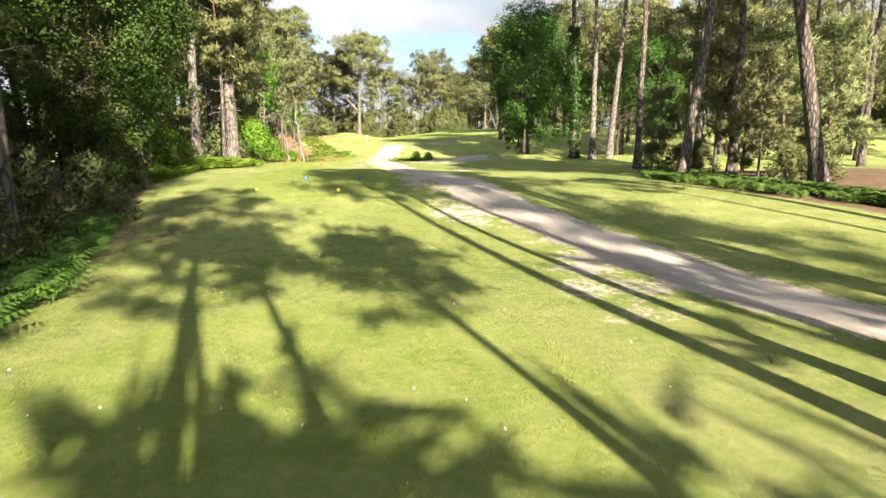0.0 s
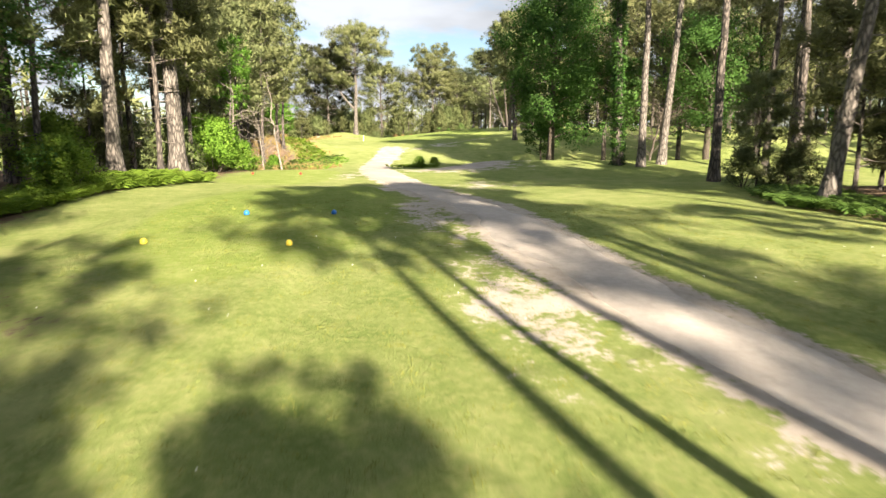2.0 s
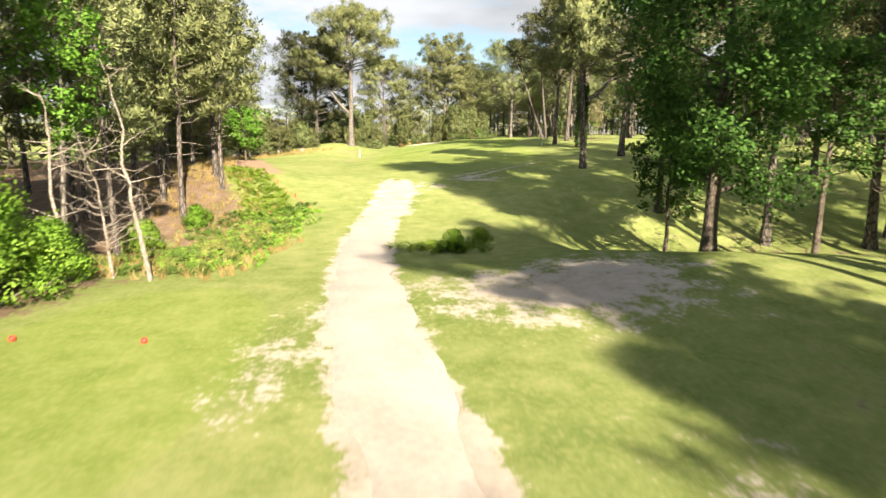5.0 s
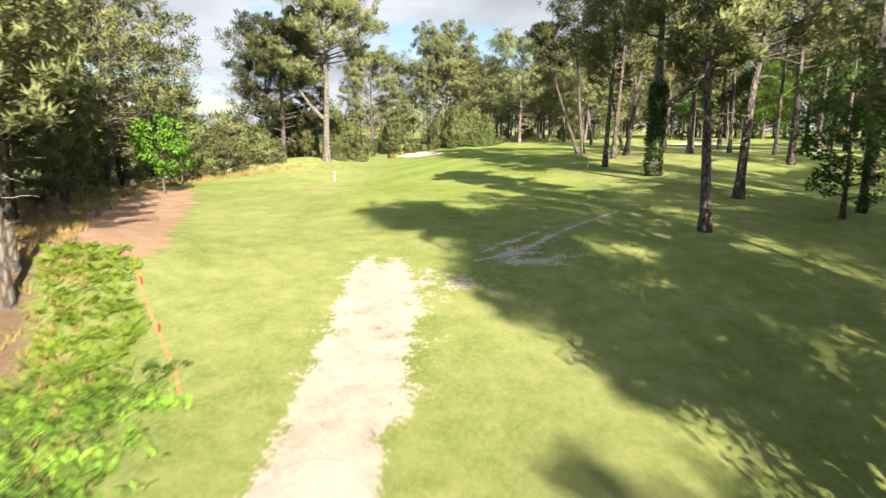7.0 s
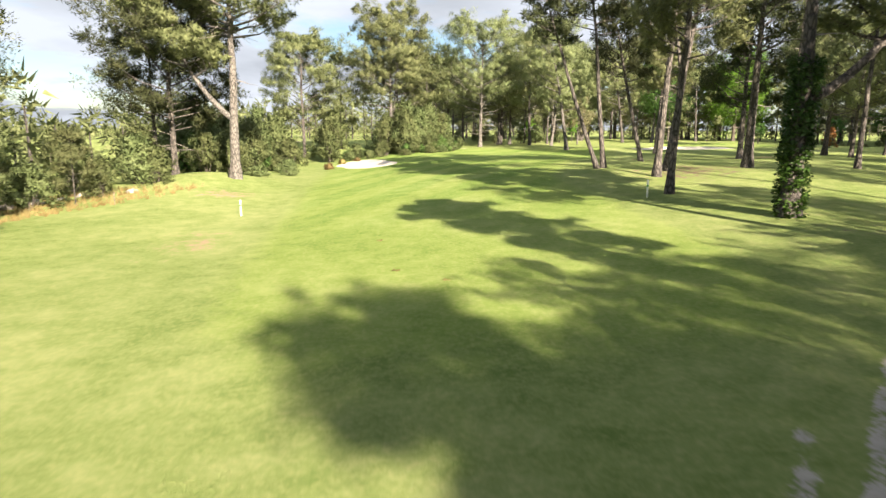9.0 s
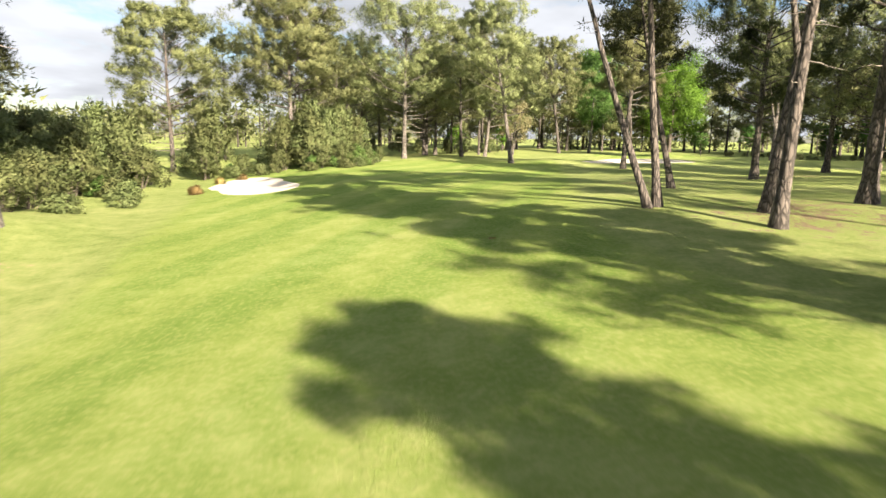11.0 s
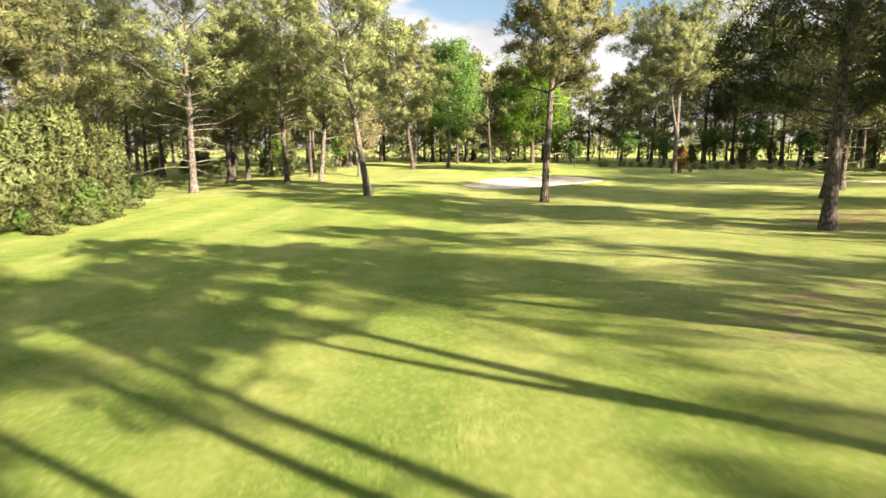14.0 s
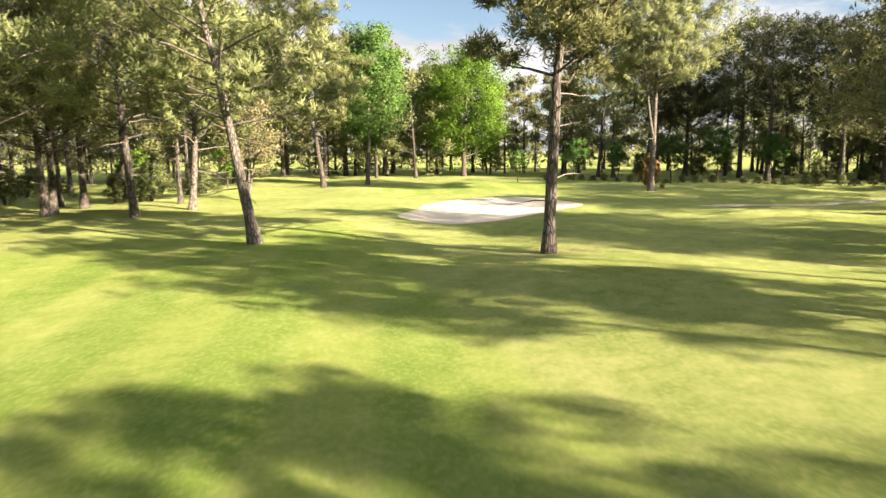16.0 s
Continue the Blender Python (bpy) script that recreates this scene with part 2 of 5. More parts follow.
def make_turf():
    """Mown grass with bare sand, pine litter, and mowing stripes, each where the ground says."""
    m, tree, bsdf = material("turf")
    link = tree.links.new

    def here(name):
        a = tree.nodes.new("ShaderNodeAttribute")
        a.attribute_name = name
        return a.outputs["Fac"]

    broad, mid, fine = noise_of(tree, 0.16, 4.0), noise_of(tree, 1.1, 5.0, 0.6), noise_of(tree, 26.0, 5.0, 0.75)
    tuft = noise_of(tree, 7.0, 5.0, 0.7)
    tone = maths(tree, "ADD", maths(tree, "MULTIPLY", broad, 0.3), maths(tree, "ADD", maths(tree, "MULTIPLY", mid, 0.35), maths(tree, "MULTIPLY", maths(tree, "ADD", fine, tuft), 0.175)))
    rough = ramp(tree, tone, (0.35, (0.108, 0.162, 0.038)), (0.5, (0.208, 0.252, 0.083)), (0.65, (0.33, 0.345, 0.15)))
    mown = ramp(tree, tone, (0.34, (0.118, 0.185, 0.034)), (0.5, (0.205, 0.262, 0.068)), (0.66, (0.31, 0.345, 0.128)))
    geo = tree.nodes.new("ShaderNodeNewGeometry")
    split = tree.nodes.new("ShaderNodeSeparateXYZ")
    link(geo.outputs["Position"], split.inputs[0])
    across = maths(tree, "SUBTRACT", maths(tree, "MULTIPLY", split.outputs[0], math.cos(radians(33))), maths(tree, "MULTIPLY", split.outputs[1], math.sin(radians(33))))
    wave = maths(tree, "SINE", maths(tree, "ADD", maths(tree, "MULTIPLY", across, 1.45), maths(tree, "MULTIPLY", mid, 0.8)))
    stripe = maths(tree, "MULTIPLY", span(tree, wave, -0.5, 0.5), here("striped"))
    mown = blend(tree, maths(tree, "MULTIPLY", stripe, 0.85), mown, blend(tree, 1.0, mown, (0.72, 0.84, 0.7), "MULTIPLY"))
    colour = blend(tree, span(tree, maths(tree, "ADD", here("cut"), maths(tree, "MULTIPLY", maths(tree, "SUBTRACT", mid, 0.5), 0.6)), 0.35, 0.65), rough, mown)
    colour = blend(tree, maths(tree, "MULTIPLY", span(tree, tuft, 0.46, 0.66), 0.4), colour, (0.31, 0.315, 0.125))
    litter = ramp(tree, maths(tree, "ADD", maths(tree, "MULTIPLY", mid, 0.5), maths(tree, "MULTIPLY", fine, 0.5)), (0.3, (0.07, 0.048, 0.031)), (0.5, (0.15, 0.108, 0.074)), (0.72, (0.25, 0.19, 0.138)))
    shaggy = maths(tree, "ADD", maths(tree, "MULTIPLY", maths(tree, "SUBTRACT", mid, 0.5), 1.1), maths(tree, "MULTIPLY", maths(tree, "SUBTRACT", tuft, 0.5), 0.9))
    colour = blend(tree, span(tree, maths(tree, "ADD", here("litter"), shaggy), 0.4, 0.62), colour, litter)
    earth = ramp(tree, maths(tree, "ADD", maths(tree, "MULTIPLY", mid, 0.6), maths(tree, "MULTIPLY", fine, 0.4)), (0.3, (0.24, 0.155, 0.105)), (0.7, (0.4, 0.28, 0.2)))
    colour = blend(tree, span(tree, maths(tree, "ADD", here("earth"), shaggy), 0.4, 0.6), colour, earth)
    soil = ramp(tree, maths(tree, "ADD", maths(tree, "MULTIPLY", mid, 0.6), maths(tree, "MULTIPLY", tuft, 0.4)), (0.3, (0.295, 0.258, 0.218)), (0.5, (0.42, 0.373, 0.322)), (0.7, (0.51, 0.462, 0.41)))
    colour = blend(tree, span(tree, maths(tree, "ADD", here("bare"), shaggy), 0.42, 0.6), colour, soil)
    link(colour, bsdf.inputs["Base Color"])
    bsdf.inputs["Roughness"].default_value = 0.95
    bsdf.inputs["Specular IOR Level"].default_value = 0.02
    relief(tree, bsdf, maths(tree, "ADD", fine, maths(tree, "MULTIPLY", tuft, 1.2)), 1.0, 0.07)
    return m


TURF = make_turf()


# ---- the lie of the land ----
def smooth(a, b, v):
    t = np.clip((v - a) / (b - a), 0.0, 1.0)
    return t * t * (3 - 2 * t)


def bump(x, y, cx, cy, rx, ry):
    return np.exp(-(((x - cx) / rx) ** 2) - ((y - cy) / ry) ** 2)


PROFILE_Y = (-90, 0, 10, 16, 22, 28, 36, 44, 50, 56, 62, 69, 75, 80, 88, 96, 106, 123, 140, 170, 200, 260, 420, 4000)
PROFILE_Z = (1.2, 1.5, 1.75, 1.8, 2.3, 2.7, 2.6, 2.35, 2.6, 2.5, 2.25, 2.45, 3.1, 3.7, 4.4, 4.7, 5.1, 5.9, 6.0, 6.0, 6.3, 6.9, 7.5, 9.0)


def lie(x, y):
    """The height of the ground at x, y (numbers or arrays)."""
    x, y = np.asarray(x, float), np.asarray(y, float)
    z = sum(np.interp(y + o, PROFILE_Y, PROFILE_Z) for o in (-4, -2, 0, 2, 4)) / 5
    rise = smooth(74, 92, y)
    z = z + rise * 0.06 * (1 - smooth(125, 160, y)) * np.clip(x, 0, 11)
    z = z + rise * (0.04 + 0.07 * smooth(92, 118, y)) * (1 - smooth(170, 200, y)) * np.clip(x, -13, 0)
    hollow = np.exp(-(((y - 67) / 6) ** 2))
    z = z - hollow * (1.5 * smooth(0, 6, x) + 1.7 * (1 - smooth(-18, -11, x)))
    z = z + 0.7 * np.exp(-(((y - 56.5) / 5) ** 2)) * smooth(-2.5, 4, x) + 1.3 * bump(x, y, -19, 80, 5, 7) + 0.5 * bump(x, y, -15, 37, 4, 6)
    z = z + 1.3 * bump(x, y, -20, 131, 5, 6)
    z = z + 0.18 * np.sin(x * 0.31 + 1.0) * np.sin(y * 0.23) * smooth(8, 20, np.abs(x + 4))
    tee = smooth(-9.4, -8.9, x) * (1 - smooth(-3.6, -3.0, x)) * smooth(15, 20, y) * (1 - smooth(36.0, 36.8, y))
    return z + 0.2 * tee


def bowl(x, y, cx, cy, rx, ry, turn):
    """How far out of a bunker's middle a place lies: 1 is its lip."""
    c, s = math.cos(turn), math.sin(turn)
    u, v = (x - cx) * c + (y - cy) * s, -(x - cx) * s + (y - cy) * c
    a = np.arctan2(v, u)
    return np.hypot(u / rx, v / ry) * (1 + 0.1 * np.sin(2 * a + 0.6) + 0.07 * np.sin(3 * a + 1.9) + 0.03 * np.sin(7 * a))


BUNKERS = ((-7.4, 152.5, 3.1, 9.0, 0.1, 0.3), (48.5, 184.5, 12.5, 6.0, 0.55, 0.4))


def land(x, y):
    """The ground with its bunkers dug out and their rims thrown up."""
    z = lie(x, y)
    for cx, cy, rx, ry, turn, deep in BUNKERS:
        r = bowl(x, y, cx, cy, rx, ry, turn)
        z = z - deep * (1 - smooth(0.45, 1.0, r)) + 0.3 * deep * np.exp(-(((r - 1.15) / 0.18) ** 2))
    return z


def height_at(x, y):
    return float(land(x, y))


PATH_LINE = ((22, -12), (12.5, 1), (8.6, 6.5), (6.2, 10), (4.8, 13.5), (3.5, 17.6), (2.45, 20.5), (1.45, 24), (0.72, 28.3), (-0.65, 33), (-1.7, 37), (-2.5, 41), (-3.3, 44.2), (-4.1, 47.6), (-4.85, 51), (-5.8, 57), (-6.5, 64), (-6.55, 70), (-6.2, 75), (-6.4, 79), (-6.6, 82))


def path_x(y):
    return np.interp(y, [p[1] for p in PATH_LINE], [p[0] for p in PATH_LINE])


def away_from_line(x, y, line):
    """The distance from places to a line through points."""
    best = np.full(np.shape(x), 1e9)
    for (ax, ay), (bx, by) in zip(line, line[1:]):
        dx, dy = bx - ax, by - ay
        t = np.clip(((x - ax) * dx + (y - ay) * dy) / (dx * dx + dy * dy), 0, 1)
        best = np.minimum(best, np.hypot(x - ax - t * dx, y - ay - t * dy))
    return best


def wood_edge_left(y):
    return np.interp(y, (-40, 0, 10, 20, 30, 38, 50, 56, 63, 72, 79, 90, 108, 116, 125, 143, 160, 167), (-4.5, -6, -7, -10, -12.5, -11.8, -13.5, -11, -10.5, -14, -18, -24, -29, -27, -20, -18, -17, -14))


def wood_edge_right(y):
    return np.interp(y, (-40, 0, 12, 20, 25, 31, 36, 41), (14, 14, 15, 13, 10.5, 9.6, 11.5, 17))


def mesh_of(name, verts, faces, mats, smooth_faces=False):
    me = bpy.data.meshes.new(name)
    me.from_pydata(np.asarray(verts, float).tolist(), [], [list(map(int, f)) for f in faces])
    for m in mats if isinstance(mats, (list, tuple)) else [mats]:
        me.materials.append(m)
    if smooth_faces:
        me.polygons.foreach_set("use_smooth", np.ones(len(me.polygons), bool))
    me.update()
    return me


# wheel ruts worn through the turf
RUTS = (((-2.6, 81.6), (-0.9, 83.1), (0.1, 84.1), (1.05, 85.5), (2.9, 87.5), (5.1, 89.8)), ((-2.5, 82.6), (-1.5, 84.0), (-0.7, 84.8), (-0.05, 85.5), (0.9, 86.9)))


def make_ground():
    xs = np.concatenate([-np.geomspace(3000, 60, 14), np.arange(-58, -24, 2.0), np.arange(-24, -3.5, 0.45), np.arange(-3.5, 6, 0.2), np.arange(6, 40, 0.45), np.arange(40, 70, 1.2), np.arange(70, 130, 3.0), np.geomspace(132, 3000, 12)])
    ys = np.concatenate([-np.geomspace(3000, 40, 12), np.arange(-38, -4, 2.0), np.arange(-4, 80.5, 0.4), np.arange(80.5, 91, 0.2), np.arange(91, 172, 0.45), np.arange(172, 230, 1.0), np.arange(230, 320, 6.0), np.geomspace(325, 3500, 12)])
    gx, gy = np.meshgrid(xs, ys)
    gz = land(gx, gy)
    n, m = len(xs), len(ys)
    k = np.arange(n * m).reshape(m, n)
    faces = np.stack([k[:-1, :-1], k[:-1, 1:], k[1:, 1:], k[1:, :-1]], -1).reshape(-1, 4)
    me = mesh_of("ground", np.stack([gx, gy, gz], -1).reshape(-1, 3), faces, TURF, True)
    x, y = gx.ravel(), gy.ravel()
    path = np.abs(x - path_x(y)) * 0.88
    on = 1 - smooth(80, 84, y)
    bare = 0.78 * (1 - smooth(0.7, 1.6, path)) * on
    # sandy verge on the near side, mottled ground beside the tee, worn mouth of the path, wheel ruts
    bare = np.maximum(bare, 0.58 * bump(x, y, 3.2, 12.5, 1.5, 5.0))
    bare = np.maximum(bare, 0.62 * bump(x, y, 0.7, 20.5, 1.5, 4.5))
    bare = np.maximum(bare, 0.66 * bump(x, y, -1.4, 29.6, 1.4, 3.4))
    bare = np.maximum(bare, 0.85 * bump(x, y, -3.3, 37.3, 2.0, 1.6))
    bare = np.maximum(bare, 0.6 * bump(x, y, -0.4, 27.5, 1.6, 4.6))
    bare = np.maximum(bare, 0.5 * bump(x, y, 1.2, 41.0, 2.6, 6.0))
    bare = np.maximum(bare, 0.74 * bump(x, y, 0.6, 53.6, 5.4, 4.6))
    bare = np.maximum(bare, 0.52 * bump(x, y, -6.6, 48.5, 1.6, 5.0))
    bare = np.maximum(bare, 0.78 * bump(x, y, -6.1, 73.5, 1.9, 5.0))
    bare = np.maximum(bare, 0.52 * bump(x, y, -4.2, 79.0, 3.0, 2.6))
    bare = np.maximum(bare, 0.55 * bump(x, y, -0.5, 82.0, 2.8, 2.2))
    bare = np.maximum(bare, 0.55 * bump(x, y, 8.0, 183.0, 2.5, 2.0))
    for rut in RUTS:
        bare = np.maximum(bare, (0.56 + 0.07 * np.sin(2.3 * x + 3.1 * y)) * (1 - smooth(0.08, 0.36, away_from_line(x, y, rut))))
    bare = np.maximum(bare, 0.66 * (1 - smooth(0.8, 2.2, away_from_line(x, y, ((62, 172), (74, 168), (90, 158), (110, 150))))))
    left, right = wood_edge_left(y), wood_edge_right(y)
    litter = 0.85 * (1 - smooth(-1.4, 0.8, x - left)) * smooth(-26, -16, x - left) * (1 - smooth(100, 118, y))
    litter = np.maximum(litter, 0.85 * smooth(-0.8, 1.4, x - right) * (1 - smooth(30, 45, x)) * (1 - smooth(38, 46, y + 3 * np.sin(x * 0.4))))
    litter = litter * (1 - 0.75 * bump(x, y, -13, 63, 6, 10)) * (1 - 0.4 * bump(x, y, -11, 50, 2.5, 6))
    litter = np.maximum(litter, 0.5 * bump(x, y, -8.5, 17.0, 3.5, 6.0))
    litter = np.maximum(litter, 0.42 * bump(x, y, 14, 119, 6, 5) + 0.46 * bump(x, y, 18, 136, 6, 4) + 0.4 * bump(x, y, 20, 124, 6, 6) + 0.4 * bump(x, y, 13, 96, 4, 9))
    litter = np.maximum(litter, 0.55 * bump(x, y, 40, 146, 11, 5) + 0.5 * bump(x, y, 20, 203, 12, 7) + 0.45 * bump(x, y, 36, 166, 4, 3))
    litter = np.maximum(litter, 0.5 * bump(x, y, 16, 66, 9, 6))
    litter = np.maximum(litter, 0.33 * bump(x, y, 4, 45, 4, 6))
    earth = np.maximum(0.95 * (1 - smooth(1.0, 4.2, away_from_line(x, y, ((-17.5, 81), (-20.0, 88), (-22.5, 96), (-26.0, 106))))), 0.5 * bump(x, y, -16.5, 124, 4, 2.6))
    earth = np.maximum(earth, 0.42 * bump(x, y, -14.5, 107, 3.0, 6))
    cut = smooth(-15, -7, x) * smooth(82, 100, y) * (1 - smooth(3, 9, x - 0.45 * np.maximum(y - 120, 0))) * (1 - smooth(175, 190, y))
    for cx, cy, rx, ry in ((-5.2, 29, 3.2, 8.5), (-10.0, 47, 3.2, 7.0), (-1.5, 5, 3.8, 5.5), (66, 205, 14, 9)):
        cut = np.maximum(cut, 1 - smooth(0.8, 1.2, np.hypot((x - cx) / rx, (y - cy) / ry)))
    striped = cut * smooth(100, 120, y)
    for name, value in (("bare", bare), ("litter", litter), ("earth", earth), ("cut", cut), ("striped", striped)):
        me.attributes.new(name, "FLOAT", "POINT").data.foreach_set("value", value.astype(np.float32))
    return tagged(new("ground", me), "gently rolling mown golf course grass with worn patches", "ground", kind="structure")


def make_path():
    rng = np.random.default_rng(3)
    ys = np.arange(-12, 72.0, 0.3)
    wob = lambda s: np.convolve(rng.normal(0, s, len(ys) + 8), np.ones(7) / 7, "same")[4:-4]
    slow = lambda: 0.08 * np.sin(ys * 0.9 + rng.uniform(0, 6)) + 0.05 * np.sin(ys * 2.3 + rng.uniform(0, 6))
    half_l = 0.68 + 0.34 * smooth(43, 48, ys) - 0.1 * smooth(54, 62, ys) + wob(0.2) + slow()
    half_r = 0.7 + 0.3 * smooth(43, 48, ys) - 0.1 * smooth(54, 62, ys) + wob(0.2) + slow()
    half_l, half_r = np.maximum(half_l, 0.03), np.maximum(half_r, 0.03)
    cx = np.convolve(np.pad(path_x(ys), 5, "edge"), np.ones(11) / 11, "valid")
    rows = []
    for u, up in ((-1.0, -0.03), (-0.9, 0.008), (-0.55, 0.026), (-0.2, 0.034), (0.2, 0.034), (0.55, 0.026), (0.9, 0.008), (1.0, -0.03)):
        half = np.where(u < 0, half_l, half_r) / 0.88
        x = cx + u * half
        rows.append(np.stack([x, ys, land(x, ys) + up - 0.12 * smooth(67.0, 71.5, ys)], -1))
    grid = np.stack(rows, 1)
    k = np.arange(grid.shape[0] * 8).reshape(-1, 8)
    faces = np.stack([k[:-1, :-1], k[:-1, 1:], k[1:, 1:], k[1:, :-1]], -1).reshape(-1, 4)
    tagged(new("path", mesh_of("path", grid.reshape(-1, 3), faces, PATH_SAND, True)), "pale sandy cart path with ragged grassy edges", "path", kind="structure")


def make_bunkers():
    for n, (cx, cy, rx, ry, turn, deep) in enumerate(BUNKERS):
        verts, faces, rings, sides = [], [], 14, 72
        for r in range(rings + 1):
            for a in range(sides):
                t = 2 * math.pi * a / sides
                lo, hi = 0.0, 2.5
                want = 1.02 * r / rings
                for _ in range(24):
                    mid = (lo + hi) / 2
                    u, v = mid * rx * math.cos(t), mid * ry * math.sin(t)
                    x, y = cx + u * math.cos(turn) - v * math.sin(turn), cy + u * math.sin(turn) + v * math.cos(turn)
                    if float(bowl(x, y, cx, cy, rx, ry, turn)) < want:
                        lo = mid
                    else:
                        hi = mid
                verts.append((x, y, height_at(x, y) + (0.055 + 0.02 * math.sin(x * 3) * math.sin(y * 2.3) if r < rings else -0.06)))
        for r in range(rings):
            for a in range(sides):
                b = (a + 1) % sides
                faces.append((r * sides + a, r * sides + b, (r + 1) * sides + b, (r + 1) * sides + a))
        tagged(new("bunker_sand", mesh_of("bunker_sand", verts, faces, BUNKER_SAND, True)), ("small pale sand bunker beside heather tufts", "large pale sand bunker with a grass tongue")[n], "bunker", kind="structure")


make_ground()
make_path()
make_bunkers()


# ---- how plants are built ----
def unit(v):
    return v / np.maximum(np.linalg.norm(v, axis=-1, keepdims=True), 1e-9)


class Shape:
    """Gathers tubes, blades and leaves into one mesh."""

    def __init__(self):
        self.verts, self.faces, self.count, self.kinds, self.kind, self.norms = [], [], 0, [], 0, []

    def add(self, verts, faces):
        self.verts.append(verts)
        self.faces.extend((np.asarray(faces) + self.count).tolist())
        self.kinds.extend([self.kind] * len(faces))
        self.count += len(verts)

    def tube(self, points, radii, sides=6, flare=None):
        points, radii = np.asarray(points, float), np.asarray(radii, float)
        along = unit(np.gradient(points, axis=0))
        side = unit(np.cross(along, (0.31, 0.95, 0.02)) + 1e-6)
        other = np.cross(along, side)
        a = np.arange(sides) * 2 * math.pi / sides
        ring = np.cos(a)[None, :, None] * side[:, None] + np.sin(a)[None, :, None] * other[:, None]
        wide = radii[:, None] * np.ones(sides)
        if flare is not None:
            wide = wide * flare
        verts = (points[:, None] + ring * wide[..., None]).reshape(-1, 3)
        k = np.arange(len(points) * sides).reshape(len(points), sides)
        nxt = np.roll(k, -1, 1)
        self.add(verts, np.stack([k[:-1], nxt[:-1], nxt[1:], k[1:]], -1).reshape(-1, 4))

    def rounded(self, c, out):
        """Normals that follow the clump and the crown, as a mass of fine foliage takes the light."""
        return unit(out * 0.75 + unit(c - c.mean(0) * (1, 1, 0.9)) * 0.6 + (0, 0, 0.12))

    def blades(self, rng, centres, radius, each, length, width, up=0.35):
        """Needles: narrow triangles that spread from the clumps."""
        c = np.repeat(np.asarray(centres, float), each, 0)
        r = np.repeat(np.broadcast_to(radius, len(centres)), each)[:, None]
        out = unit(rng.normal(size=c.shape))
        base = c + out * r * rng.uniform(0.15, 0.9, (len(c), 1))
        way = unit(out + rng.normal(0, 0.5, c.shape) + (0, 0, up))
        size = length * rng.uniform(0.6, 1.25, (len(c), 1))
        side = unit(np.cross(way, rng.normal(size=c.shape))) * width * rng.uniform(0.7, 1.3, (len(c), 1))
        verts = np.stack([base - side * 0.5, base + side * 0.5, base + way * size], 1)
        soft = self.rounded(c, out)
        turned = (np.cross(verts[:, 1] - verts[:, 0], verts[:, 2] - verts[:, 0]) * soft).sum(1) < 0
        verts[turned] = verts[turned][:, [1, 0, 2]]
        verts = verts.reshape(-1, 3)
        self.norms.append(np.repeat(soft, 3, 0))
        self.add(verts, np.arange(len(verts)).reshape(-1, 3))

    def leaves(self, rng, centres, radius, each, size, flat=0.5):
        """Leaves: small pointed quads, creased along the middle, round the clumps."""
        c = np.repeat(np.asarray(centres, float), each, 0)
        r = np.repeat(np.broadcast_to(radius, len(centres)), each)[:, None]
        out = unit(rng.normal(size=c.shape))
        base = c + out * r * rng.uniform(0.25, 1.0, (len(c), 1)) ** 0.6 * (1, 1, 0.8)
        face = unit(rng.normal(size=c.shape) * (1 - flat) + out * flat * 0.6 + (0, 0, flat))
        way = unit(np.cross(face, rng.normal(size=c.shape)))
        side = np.cross(face, way)
        s = size * rng.uniform(0.6, 1.3, (len(c), 1))
        verts = np.stack([base, base + way * s * 0.55 + side * s * 0.38, base + way * s + face * s * -0.1, base + way * s * 0.5 - side * s * 0.38], 1)
        soft = self.rounded(c, out)
        turned = (face * soft).sum(1) > 0
        verts[turned] = verts[turned][:, [0, 3, 2, 1]]
        verts = verts.reshape(-1, 3)
        self.norms.append(np.repeat(soft, 4, 0))
        self.add(verts, np.arange(len(verts)).reshape(-1, 4))

    def mesh(self, name, mat, smooth_faces=False):
        me = mesh_of(name, np.concatenate(self.verts), self.faces, mat, smooth_faces)
        if isinstance(mat, (list, tuple)):
            me.polygons.foreach_set("material_index", np.array(self.kinds, np.int32))
        if self.norms and sum(map(len, self.norms)) == self.count:
            me.polygons.foreach_set("use_smooth", np.ones(len(me.polygons), bool))
            me.normals_split_custom_set_from_vertices(np.concatenate(self.norms).tolist())
        return me


def part(name, mesh, parent, label=""):
    ob = new(name, mesh)
    ob.parent = parent
    return tagged(ob, label)


def trunk_line(rng, high, lean, steps=14, wobble=0.02, bow=0.0):
    s = np.linspace(0, 1, steps)
    drift = np.cumsum(rng.normal(0, wobble, (steps, 2)), 0) * high / 4
    drift -= drift[0]
    x = lean[0] * high * s + bow * high * np.sin(s * math.pi) * 0.5 + drift[:, 0] * s
    y = lean[1] * high * s + drift[:, 1] * s
    return np.stack([x, y, s * high - 0.12 * (s == 0)], -1), s


def along(points, s):
    t = np.linspace(0, 1, len(points))
    return np.array([np.interp(s, t, points[:, k]) for k in range(3)])


def limb(rng, start, way, length, rise, steps=6):
    """A branch that sets out one way and bends up towards its end."""
    t = np.linspace(0, 1, steps)[:, None]
    bend = rng.normal(0, 0.1, (steps, 3)) * length * t
    return start + way * length * t + np.array((0, 0, rise)) * length * t ** 2 + bend * 0.5


